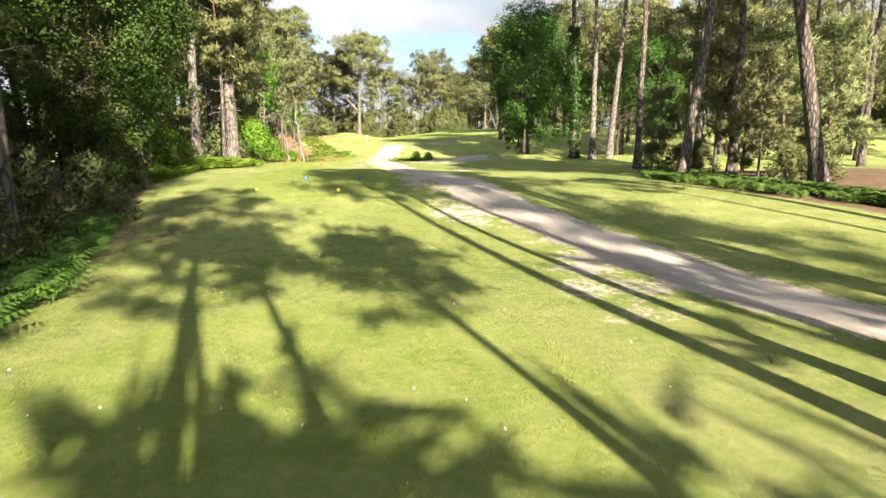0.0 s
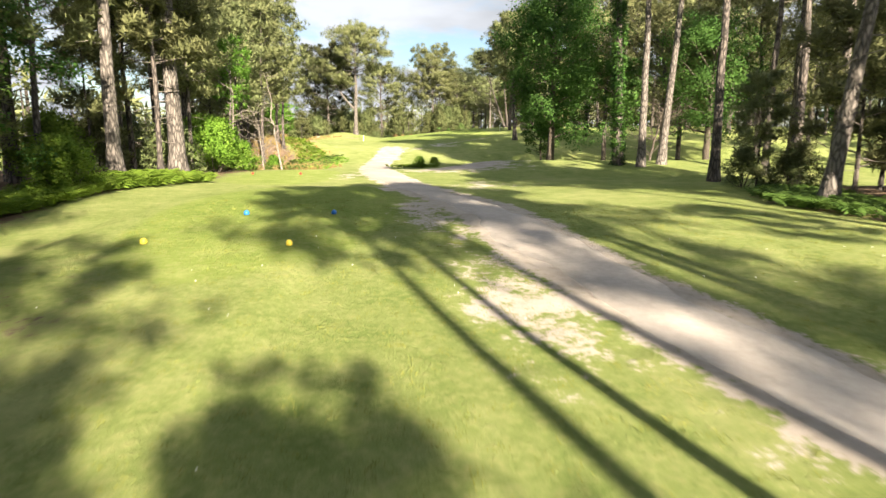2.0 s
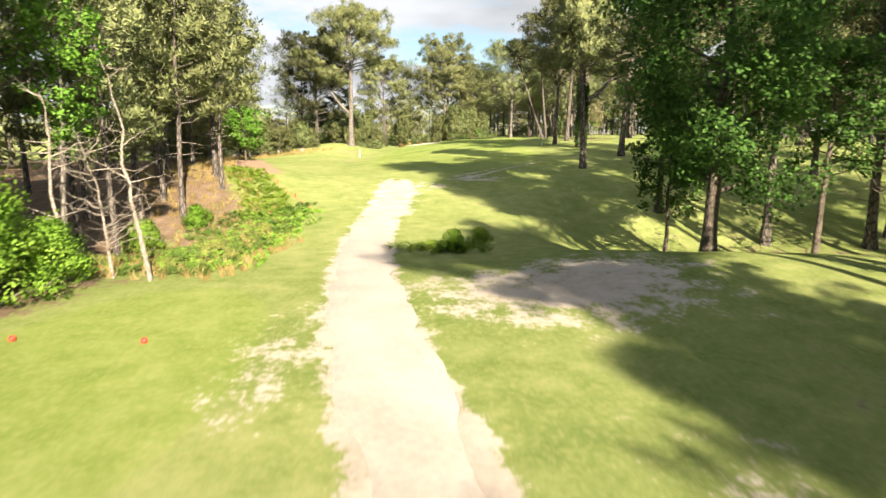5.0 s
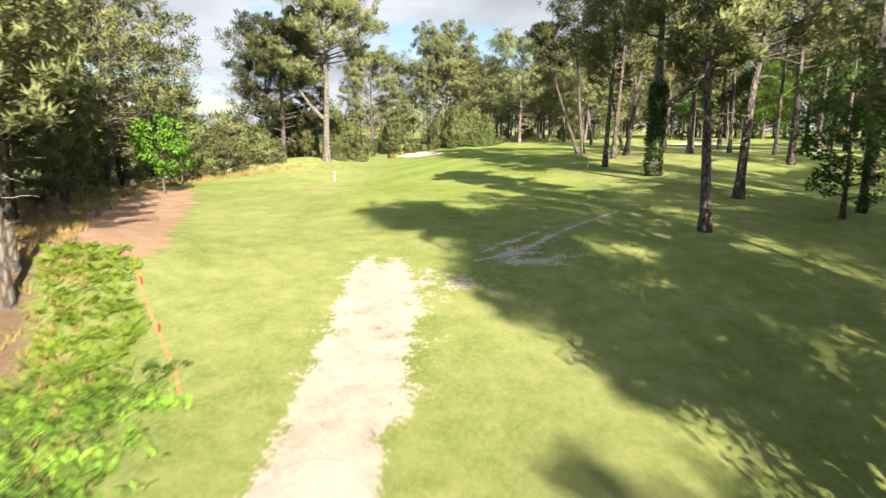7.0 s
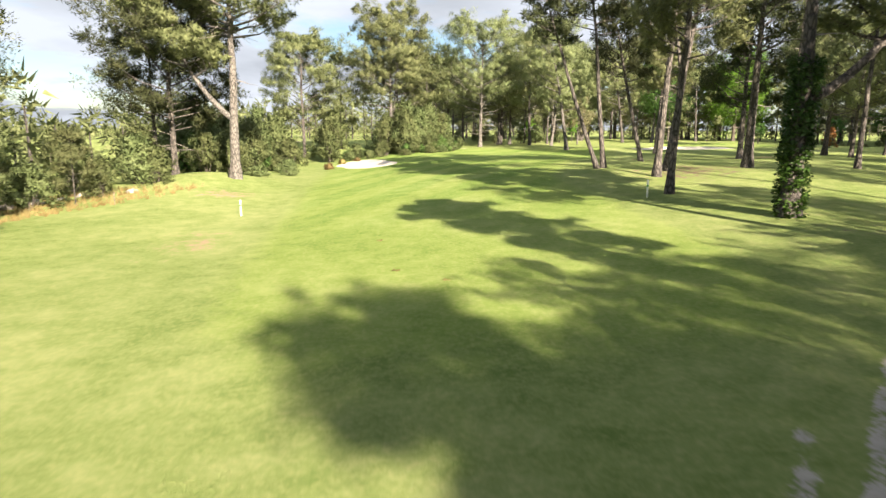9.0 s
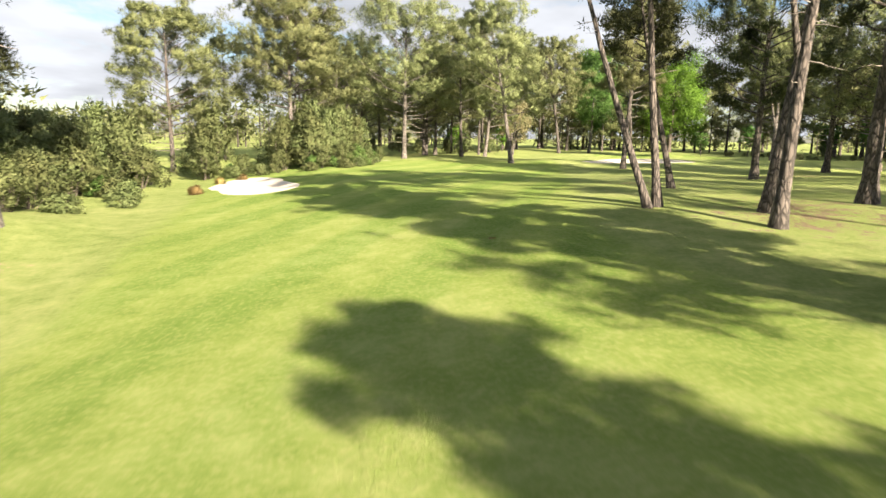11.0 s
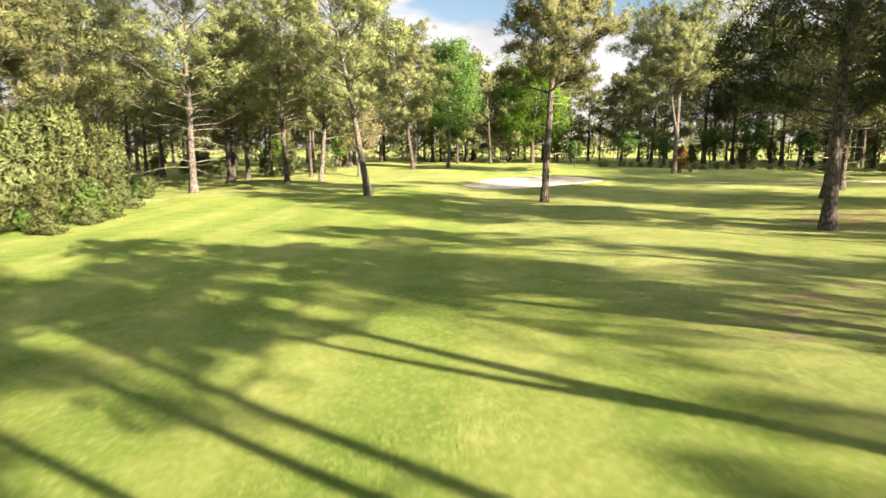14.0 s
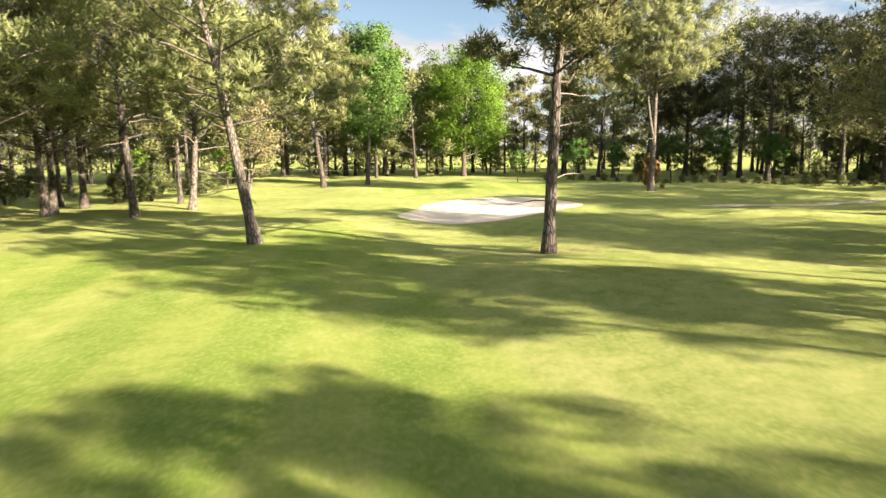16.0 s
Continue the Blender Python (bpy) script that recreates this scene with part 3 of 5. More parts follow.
def pine(name="pine_tree", seed=1, high=16.0, thick=0.26, crown=0.5, wide=3.4, lean=(0.0, 0.0), bow=0.0, limbs=26, top=1.0, dead=8, fine=1.0, fork=None, ivy=0.0, mat=PINE_BARK, droop=0.0, label="", needle=0.11, leaf=NEEDLES):
    """A pine: plated trunk, spreading limbs, needle clumps at their ends, dead snags beneath."""
    rng = np.random.default_rng(seed)
    root = new(name)
    stem, green = Shape(), Shape()
    wood = stem
    line, s = trunk_line(rng, high, lean, bow=bow)
    radius = thick * ((1 - s) ** 0.75 * 0.86 + 0.1) + thick * 0.45 * np.exp(-s * high / 0.35)
    flare = 1 + 0.1 * np.sin(np.arange(10) * 2.6 + seed)[None, :] * np.exp(-s * 6)[:, None]
    stem.tube(line, radius, 10, flare)
    stems = [(line, 1.0)]
    if fork:
        at, way, length = fork
        p = along(line, at)
        t = np.linspace(0, 1, 10)[:, None]
        second = p + np.array(way) * length * t + np.array((0, 0, 0.55)) * length * t ** 1.7 + rng.normal(0, 0.05, (10, 3)) * t
        stem.tube(second, thick * np.linspace(0.62, 0.12, 10), 8)
        stems.append((second, 0.6))
    clumps, sizes = [], []

    def pad(centre, broad, count):
        """A flat-bottomed cushion of needle tufts round the end of a twig."""
        for _ in range(count):
            clumps.append(centre + rng.normal(0, 0.46, 3) * broad * (1, 1, 0.42) + (0, 0, 0.16 * broad)), sizes.append(broad * rng.uniform(0.3, 0.5))

    for line_now, share in stems:
        count = int(limbs * share)
        for n in range(count):
            u = (n + rng.uniform(0, 0.9)) / count
            at = crown + (1 - crown) * u * 0.97 if line_now is line else 0.52 + 0.46 * u
            p = along(line_now, at)
            az = n * 2.4 + rng.normal(0, 0.4)
            dome = math.sqrt(max(0.0, 1 - ((u - 0.4) / (0.6 + 0.06 * top)) ** 2))
            reach = wide * max(0.2, dome) * rng.uniform(0.62, 1.12) * (1.0 if share == 1.0 else 0.7)
            tilt = 0.1 + 0.62 * u - droop
            way = np.array((math.cos(az), math.sin(az), tilt))
            b = limb(rng, p, unit(way), reach, 0.22 - droop * 0.4)
            wood.tube(b[[0, 2, 3, 5]], thick * np.linspace(0.26, 0.05, 4) * (1 - 0.45 * u), 4)
            broad = 0.38 + 0.22 * reach * rng.uniform(0.8, 1.2)
            pad(b[5], broad, 7)
            pad(along(b, 0.72), broad * 0.8, 3)
            for j in range(3):
                k = rng.integers(2, 5)
                tw = limb(rng, b[k], unit(unit(b[5] - b[0]) + rng.normal(0, 0.65, 3) * (1, 1, 0.5)), reach * 0.42, 0.25, 4)
                wood.tube(tw[[0, 3]], thick * np.linspace(0.1, 0.03, 2), 3)
                pad(tw[3], broad * rng.uniform(0.7, 1.0), 4)
        for _ in range(int(3 * share) + 1):
            pad(line_now[-1] + rng.normal(0, 0.3, 3) * wide * 0.25 * (1, 1, 0.4), 0.4 + 0.13 * wide, 4)
    puff = np.array(sizes)
    if fine < 0.5:
        green.blades(rng, clumps, puff * 1.1, 15, 0.5, 0.17, 0.5)
    else:
        green.blades(rng, clumps, puff, int(31 * fine * min(1.6, max(0.9, wide / 4.0))), 0.33, needle * 0.85, 0.5)
    stem.kind = 1
    for n in range(dead):
        at = rng.uniform(max(0.12, crown - 0.32), crown + 0.12)
        az = rng.uniform(0, 6.28)
        b = limb(rng, along(line, at), unit(np.array((math.cos(az), math.sin(az), rng.uniform(-0.25, 0.3)))), rng.uniform(0.5, 1.0) * wide * 0.55, -0.08)
        wood.tube(b[[0, 2, 3, 5]], thick * np.linspace(0.13, 0.03, 4), 3)
    part("trunk", stem.mesh("trunk", [mat, DEAD_WOOD], True), root)
    part("crown", green.mesh("crown", leaf), root)
    if ivy:
        leafy = Shape()
        at = rng.uniform(0.0, ivy, 520)
        spots = np.array([along(line, a) for a in at]) + unit(rng.normal(size=(520, 3)) * (1, 1, 0.1)) * thick * 1.25
        leafy.leaves(rng, spots, 0.22, 16, 0.13, 0.3)
        part("ivy", leafy.mesh("ivy", IVY_LEAVES), root, "dark glossy ivy climbing the trunk")
    return tagged(root, label or "tall maritime pine with plated bark and open crown", "pine tree", "pines of the course")


def broadleaf(name="oak_tree", seed=1, high=13.0, thick=0.28, crown=0.25, wide=5.0, lean=(0.0, 0.0), leaf=OAK_LEAVES, size=0.17, clumps=150, each=85, mat=OAK_BARK, label="", stems=1, category="broadleaf tree"):
    """A broadleaf tree: forking limbs and an uneven crown of leaf clumps with gaps."""
    rng = np.random.default_rng(seed)
    root = new(name)
    stem, green = Shape(), Shape()
    wood = stem
    spots, sizes = [], []
    for q in range(stems):
        tilt = lean if stems == 1 else (lean[0] + 0.22 * math.cos(q * 2.2 + seed), lean[1] + 0.22 * math.sin(q * 2.2 + seed))
        line, s = trunk_line(rng, high * 0.86, tilt, wobble=0.04)
        stem.tube(line, thick / math.sqrt(stems) * ((1 - s) ** 0.8 * 0.9 + 0.07) + thick * 0.4 * np.exp(-s * high / 0.4) / stems, 9)
        count = 15 // stems + 4
        for n in range(count):
            u = (n + rng.uniform(0, 0.8)) / count
            at = crown + (0.97 - crown) * u
            az = n * 2.4 + rng.normal(0, 0.5)
            profile = math.sin(math.pi * (0.12 + 0.8 * u)) ** 0.6
            reach = wide * profile * rng.uniform(0.6, 1.1)
            b = limb(rng, along(line, at), unit(np.array((math.cos(az), math.sin(az), 0.25 + 0.7 * u))), reach, 0.12)
            wood.tube(b[[0, 2, 3, 5]], thick * np.linspace(0.34, 0.06, 4) * (1 - 0.5 * u), 4)
            share = max(3, clumps // (count * stems))
            for _ in range(share):
                v = rng.uniform(0.4, 1.08)
                spots.append(along(b, min(v, 1.0)) + rng.normal(0, 0.17, 3) * wide * (0.75, 0.75, 0.55)), sizes.append(rng.uniform(0.11, 0.2) * wide)
    # an uneven dome of clumps closes the crown
    mid, tall = np.array((lean[0] * high * 0.6, lean[1] * high * 0.6, high * (0.5 + crown * 0.5))), high * (1 - crown) * 0.5
    for n in range(int(clumps * 0.7)):
        d = unit(rng.normal(size=3))
        r = (0.78 + 0.12 * math.sin(4 * d[0] + seed) + 0.1 * math.sin(5 * d[2] + 3 * d[1])) * rng.uniform(0.75, 1.0)
        spots.append(mid + d * r * (wide, wide, tall) * (1, 1, 0.95)), sizes.append(rng.uniform(0.12, 0.2) * wide)
    green.leaves(rng, spots, np.array(sizes), int(each * 0.75), size)
    part("trunk", stem.mesh("trunk", mat, True), root)
    part("crown", green.mesh("crown", leaf), root)
    return tagged(root, label or "dark green leafy oak with spreading limbs", category, "broadleaf trees")


def shrub(name="shrub", seed=1, wide=1.6, high=1.8, leaf=SHRUB_LEAVES, size=0.1, each=70, clumps=60, mat=OAK_BARK, label="", needles=None):
    """A bush: thin stems and an uneven mound of leaf clumps down to the ground."""
    rng = np.random.default_rng(seed)
    root = new(name)
    wood, green = Shape(), Shape()
    spots, sizes = [], []
    for n in range(clumps):
        az, u = rng.uniform(0, 6.28), rng.uniform(0, 1) ** 0.7
        r = wide * math.sqrt(rng.uniform(0, 1)) * (1 - 0.55 * u ** 2) * (0.8 + 0.35 * math.sin(3 * az + seed))
        spots.append((r * math.cos(az), r * math.sin(az), high * (0.08 + 0.86 * u * (1 - 0.35 * (r / wide) ** 2)))), sizes.append(rng.uniform(0.16, 0.3) * wide * 0.9)
    for n in range(9):
        p = spots[n * 3]
        b = limb(rng, np.array((p[0] * 0.15, p[1] * 0.15, -0.05)), unit(np.array((p[0], p[1], p[2] + 0.4))), np.linalg.norm(p) * 0.95, 0.0)
        wood.tube(b, np.linspace(0.035, 0.01, 6) * max(1, wide * 0.6), 4)
    if needles:
        green.blades(rng, spots, np.array(sizes), each, *needles)
    else:
        green.leaves(rng, spots, np.array(sizes), each, size, 0.4)
    part("stem", wood.mesh("stem", mat), root)
    part("foliage", green.mesh("foliage", leaf), root)
    return tagged(root, label or "dense olive green evergreen shrub", "shrub", "shrubs along the edge")


def bare_tree(name, seed, high, thick, lean, label, limbs=14, wide=1.6, mat=DEAD_WOOD):
    """A leafless tree: crooked stem and a tangle of bare twigs."""
    rng = np.random.default_rng(seed)
    root = new(name)
    stem = Shape()
    wood = stem
    line, s = trunk_line(rng, high, lean, wobble=0.07)
    stem.tube(line, thick * ((1 - s) * 0.85 + 0.12), 7)
    for n in range(limbs):
        at = rng.uniform(0.2, 0.98)
        az = rng.uniform(0, 6.28)
        b = limb(rng, along(line, at), unit(np.array((math.cos(az), math.sin(az), rng.uniform(0.0, 0.8)))), wide * rng.uniform(0.4, 1.1), 0.1)
        wood.tube(b, thick * np.linspace(0.32, 0.06, 6), 4)
        for _ in range(4):
            k = rng.integers(1, 6)
            t = limb(rng, b[k], unit(rng.normal(size=3) + (0, 0, 0.3)), wide * rng.uniform(0.2, 0.5), 0.0, 4)
            wood.tube(t, thick * np.linspace(0.12, 0.03, 4), 3)
    part("trunk", stem.mesh("trunk", mat, True), root)
    return tagged(root, label, "bare tree")


def stand(ob, x, y, turn=0.0, scale=1.0, tall=1.0, sink=0.06):
    ob.matrix_basis = Matrix.LocRotScale((x, y, height_at(x, y) - sink), Euler((0, 0, turn)), (scale, scale, scale * tall))
    return ob


def another(ob, x, y, turn=0.0, scale=1.0, tall=1.0, sink=0.06):
    m = Matrix.LocRotScale((x, y, height_at(x, y) - sink), Euler((0, 0, turn)), (scale / ob.scale[0], scale / ob.scale[1], scale * tall / ob.scale[2]))
    return copy_thing(ob, m)


# ---- pines that stand out ----
def at(ob, x, y):
    return stand(ob, x, y)


at(pine(fine=1.45, needle=0.085, seed=21, high=13.5, thick=0.25, crown=0.52, wide=2.3, lean=(-0.035, 0.03), limbs=30, dead=14, label="pine leaning away from the fairway, plated dark trunk"), 7.75, 85.0)
at(pine(fine=1.15, needle=0.085, seed=22, high=15, thick=0.29, crown=0.5, wide=3.8, lean=(0.07, 0.0), bow=-0.03, limbs=28, dead=20, label="pine with curved pinkish trunk and dead snags"), 12.7, 92.4)
at(pine(fine=1.15, needle=0.085, seed=23, high=15.5, thick=0.4, crown=0.6, wide=3.4, lean=(-0.01, 0.0), limbs=30, fork=(0.3, (0.75, -0.1, 0.25), 7.0), ivy=0.42, label="thick forked pine with its trunk wrapped in ivy"), 11.1, 102.2)
at(pine(fine=1.15, needle=0.085, seed=24, high=15, thick=0.24, crown=0.46, wide=3.3, lean=(0.03, 0.0), limbs=30, dead=10, label="straight dark pine at the fairway edge"), 9.75, 110.2)
# DARK_NEEDLES here stands in for shade that neighbouring trees throw on the crowns
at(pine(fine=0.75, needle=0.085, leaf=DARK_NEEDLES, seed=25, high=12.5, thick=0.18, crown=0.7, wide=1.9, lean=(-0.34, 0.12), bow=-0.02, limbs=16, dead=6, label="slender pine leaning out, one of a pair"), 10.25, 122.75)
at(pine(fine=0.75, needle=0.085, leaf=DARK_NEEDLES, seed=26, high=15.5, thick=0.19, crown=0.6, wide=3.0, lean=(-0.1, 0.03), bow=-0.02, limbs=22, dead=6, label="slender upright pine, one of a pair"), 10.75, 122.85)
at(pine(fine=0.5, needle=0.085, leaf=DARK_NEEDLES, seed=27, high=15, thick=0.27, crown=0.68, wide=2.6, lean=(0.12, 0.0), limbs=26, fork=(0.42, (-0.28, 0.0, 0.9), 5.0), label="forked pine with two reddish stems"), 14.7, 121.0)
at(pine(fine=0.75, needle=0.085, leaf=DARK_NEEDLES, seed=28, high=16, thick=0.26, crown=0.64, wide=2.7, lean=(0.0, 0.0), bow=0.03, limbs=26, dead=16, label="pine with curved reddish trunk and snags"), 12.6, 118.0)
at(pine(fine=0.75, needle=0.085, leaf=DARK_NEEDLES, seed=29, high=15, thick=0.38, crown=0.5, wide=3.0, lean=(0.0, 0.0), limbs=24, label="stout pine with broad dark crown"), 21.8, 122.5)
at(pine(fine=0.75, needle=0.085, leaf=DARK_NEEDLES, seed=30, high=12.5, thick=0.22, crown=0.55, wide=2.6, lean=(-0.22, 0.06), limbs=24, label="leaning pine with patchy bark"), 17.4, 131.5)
at(pine(fine=1.9, needle=0.085, seed=31, high=17.2, thick=0.33, crown=0.46, wide=4.6, lean=(0.025, 0.0), limbs=38, top=0.8, dead=10, label="lone straight pine in front of the bunker"), 34.7, 166.1)
at(pine(fine=1.45, needle=0.085, seed=32, high=18.5, thick=0.36, crown=0.6, wide=7.2, lean=(0.02, 0.0), limbs=36, top=1.6, fork=(0.3, (-0.35, 0.0, 0.75), 8.0), mat=PALE_BARK, label="umbrella pine with pale forked trunk"), 73.5, 185.4)
at(pine(fine=1.45, needle=0.085, seed=33, high=17.5, thick=0.3, crown=0.35, wide=6.2, lean=(-0.19, 0.0), bow=0.02, limbs=34, dead=16, mat=PALE_BARK, label="leaning pine with pale patchy trunk"), 25.1, 178.2)
at(pine(fine=1.45, needle=0.085, seed=34, high=18.5, thick=0.34, crown=0.31, wide=8.6, lean=(-0.01, 0.0), limbs=36, dead=20, mat=PALE_BARK, label="broad pine with pale trunk and low snags"), 12.3, 187.4)
at(pine(fine=1.45, needle=0.085, seed=35, high=18, thick=0.3, crown=0.31, wide=6.6, lean=(-0.05, 0.0), limbs=34, dead=20, label="pine with straight grey trunk and dead branches"), 23.1, 195.1)
at(pine(fine=1.45, needle=0.085, seed=36, high=14, thick=0.32, crown=0.35, wide=6.4, lean=(0.03, 0.0), bow=0.06, limbs=30, mat=PALE_BARK, label="short crooked pine with pale bark"), 28.7, 200.2)
at(pine(fine=1.45, needle=0.085, seed=37, high=20, thick=0.34, crown=0.33, wide=6.4, lean=(-0.13, 0.0), limbs=34, label="tall leaning pine behind the fairway"), 50.3, 217.2)
at(pine(fine=1.45, needle=0.085, seed=38, high=17.2, thick=0.42, crown=0.62, wide=5.4, lean=(0.02, 0.0), limbs=36, top=1.3, fork=(0.27, (-0.62, 0.1, 0.34), 9.0), dead=14, mat=PALE_BARK, label="tall pine with a low pale forking limb"), -17.2, 129.6)
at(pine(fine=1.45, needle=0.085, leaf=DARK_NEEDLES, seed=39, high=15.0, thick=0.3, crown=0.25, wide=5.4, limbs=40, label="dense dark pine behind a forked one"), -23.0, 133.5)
at(pine(fine=1.45, needle=0.085, seed=40, high=16.5, thick=0.3, crown=0.25, wide=6.2, limbs=38, dead=14, label="layered pine above the shrubs"), -17.0, 178.0)
at(pine(fine=1.45, needle=0.085, seed=41, high=19.5, thick=0.34, crown=0.33, wide=7.0, limbs=40, dead=14, mat=PALE_BARK, label="tall broad pine with double pale stem", fork=(0.12, (0.12, 0, 1.0), 9.0)), -3.4, 178.5)
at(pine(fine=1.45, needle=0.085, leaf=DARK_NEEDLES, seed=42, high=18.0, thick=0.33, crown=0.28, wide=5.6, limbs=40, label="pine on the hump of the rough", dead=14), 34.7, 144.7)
at(pine(fine=1.45, needle=0.085, seed=43, high=19.4, thick=0.27, crown=0.84, wide=2.3, lean=(0.01, -0.02), limbs=24, dead=8, mat=PALE_BARK, label="tall pale-trunked pine by the hollow"), 12.1, 51.2)
at(pine(fine=1.45, needle=0.085, seed=44, high=20.0, thick=0.27, crown=0.84, wide=2.3, lean=(0.055, -0.02), limbs=22, dead=6, mat=PALE_BARK, label="tall leaning pale-trunked pine by the hollow"), 13.8, 52.3)
at(pine(fine=1.45, needle=0.085, seed=45, high=21.0, thick=0.28, crown=0.84, wide=2.9, lean=(-0.03, 0.0), limbs=24, ivy=0.5, label="pine wrapped in bright ivy up to its crown"), 10.9, 52.2)
at(pine(fine=1.45, needle=0.085, seed=46, high=15.5, thick=0.27, crown=0.6, wide=3.0, lean=(0.12, 0.0), limbs=22, mat=PALE_BARK, fork=(0.5, (-0.3, 0.0, 0.9), 5.0), label="forked grey pine at the wood's edge"), 11.6, 30.4)
at(pine(fine=1.45, needle=0.085, seed=47, high=17, thick=0.33, crown=0.72, wide=3.2, lean=(-0.2, 0.0), limbs=22, dead=6, label="thick reddish leaning pine trunk in bracken"), 14.9, 24.6)
at(pine(fine=1.45, needle=0.085, seed=48, high=18, thick=0.3, crown=0.62, wide=3.2, lean=(0.0, 0.0), limbs=24, dead=6, mat=PALE_BARK, label="tall straight pine with pale pinkish trunk"), -14.2, 36.2)
at(pine(fine=1.45, needle=0.085, seed=49, high=17, thick=0.42, crown=0.55, wide=3.6, limbs=26, dead=10, mat=PALE_BARK, label="thick pine with pinkish plated trunk"), -13.9, 41.6)
at(pine(fine=1.45, needle=0.085, seed=50, high=14, thick=0.13, crown=0.35, wide=2.2, limbs=26, dead=22, label="thin pine with many dead lower branches"), -13.5, 38.8)
at(pine(fine=1.45, needle=0.085, seed=51, high=15, thick=0.2, crown=0.6, wide=2.6, limbs=22, dead=8, label="dark pine at the near wood's edge"), -9.8, 13.9)

# ---- common pines, each kind built once and then repeated ----
KINDS = {
    "tall": (16.0, at(pine(seed=61, high=16, thick=0.24, crown=0.46, wide=4.1, limbs=27, dead=9, fine=0.62), -18.4, 45.0)),
    "broad": (15.0, at(pine(seed=62, high=15, thick=0.3, crown=0.3, wide=5.4, limbs=34, dead=6, fine=0.52, lean=(0.04, 0.02)), 19.0, 202.4)),
    "slim": (15.0, at(pine(seed=63, high=15, thick=0.17, crown=0.34, wide=2.7, limbs=24, dead=12, fine=0.68), -18.4, 72.2)),
    "bushy": (8.0, at(pine(seed=64, high=8, thick=0.09, crown=0.14, wide=2.1, limbs=20, dead=6, fine=0.95, needle=0.07, label="young bushy pine with low feathery branches"), 14.5, 33.5)),
    "high": (18.0, at(pine(seed=68, high=18, thick=0.25, crown=0.74, wide=2.8, limbs=18, dead=4, fine=0.68), 11.0, 3.1)),
    "umbrella": (17.0, at(pine(leaf=DARK_NEEDLES, seed=65, high=17, thick=0.33, crown=0.42, wide=6.2, limbs=40, top=1.7, dead=4, fine=0.52, label="dark umbrella pine with a spreading crown"), 107.0, 178.0)),
    "far": (16.0, at(pine(seed=66, high=16, thick=0.28, crown=0.14, wide=4.8, limbs=21, dead=1, fine=0.4), 45.0, 262.0)),
    "far_wide": (16.0, at(pine(seed=67, high=16, thick=0.3, crown=0.12, wide=5.6, limbs=21, dead=1, fine=0.4, lean=(0.05, 0)), 60.0, 270.0)),
}


def repeat(kind, rows):
    high, ob = KINDS[kind]
    rng = np.random.default_rng(len(kind) * 7 + len(rows))
    for x, y, h in rows:
        another(ob, x, y, rng.uniform(0, 6.28), h / high, rng.uniform(0.94, 1.06))


# late group and background of the green
repeat("broad", [(27, 66, 15), (19.5, 68.5, 14), (18.3, 201.0, 15), (22.0, 208.0, 16), (-1.5, 197, 15), (5.5, 200, 16), (13, 214, 15), (50.5, 147.5, 14), (54.0, 136.0, 17), (52.0, 154.0, 17), (62, 140, 16), (36, 92, 16), (-27, 141, 13), (8.5, 205, 14)])
repeat("tall", [(14.2, 69.0, 16), (9.8, 73.2, 14), (27.0, 77.0, 16), (21.5, 70.0, 16), (24, 82, 16), (29.5, 206.0, 15), (26.5, 213.5, 16), (33, 215, 16), (20.8, 212, 15), (57, 128, 17), (72, 152, 17), (48, 112, 17), (66, 118, 16), (36, 74, 17), (46, 88, 16), (30, 60, 17), (40, 62, 18), (52, 70, 17), (3.0, 190, 15)])
repeat("broad", [(56, 146, 17), (36, 106, 16), (66, 160, 15)])
repeat("broad", [(-28.5, 104, 15), (-30.5, 111, 15), (-33, 120, 12)])
# these tall and high pines, mostly out of view, are added to throw shade
repeat("tall", [(26, 111, 17)])
repeat("high", [(27.2, 125.3, 15.5), (42.5, 121.5, 17), (46, 123, 18), (30.4, 122.0, 16), (16.8, 88.0, 15)])
repeat("high", [(25.5, 52.5, 17), (28, 49, 18), (30, 45, 17), (24.5, 56, 17), (26, 59, 17), (33, 50, 18), (27, 113, 19), (24, 98, 17), (41, 130, 20), (37.5, 126.5, 19), (45.5, 134, 20), (43, 125, 19)])
repeat("umbrella", [(108, 188, 20), (112, 170, 23), (113, 204, 18), (118, 184, 22), (99, 164, 21), (110, 208, 19), (94, 152, 20), (122, 160, 23), (84, 140, 18), (78, 146, 19), (89, 150, 20), (116, 196, 21), (106, 160, 21), (124, 174, 22)])
repeat("far", [(x, y, 14 + (n * 37 % 7)) for n, (x, y) in enumerate(((30, 250), (38, 240), (52, 255), (66, 262), (75, 258), (84, 270), (92, 262), (98, 256), (106, 262), (113, 250), (120, 240), (128, 232), (134, 220), (140, 205), (146, 190), (150, 175), (150, 160), (144, 145), (20, 244), (12, 236), (4, 240), (128, 140), (116, 130), (104, 122), (92, 110), (84, 98)))])
repeat("far", [(64, 242, 21), (71, 247, 22), (79, 246, 21), (90, 246, 20), (60, 250, 22), (51, 243, 21), (97, 248, 20), (46, 236, 20), (38, 230, 19)])
repeat("far_wide", [(x, y, 14 + (n * 29 % 6)) for n, (x, y) in enumerate(((-12, 190), (44, 228), (82, 248), (96, 240), (24, 228), (12, 224), (126, 210), (132, 195), (136, 178), (134, 160), (122, 148), (110, 140), (98, 130), (78, 84), (70, 96), (60, 84), (66, 72), (54, 52), (46, 44), (58, 100)))])

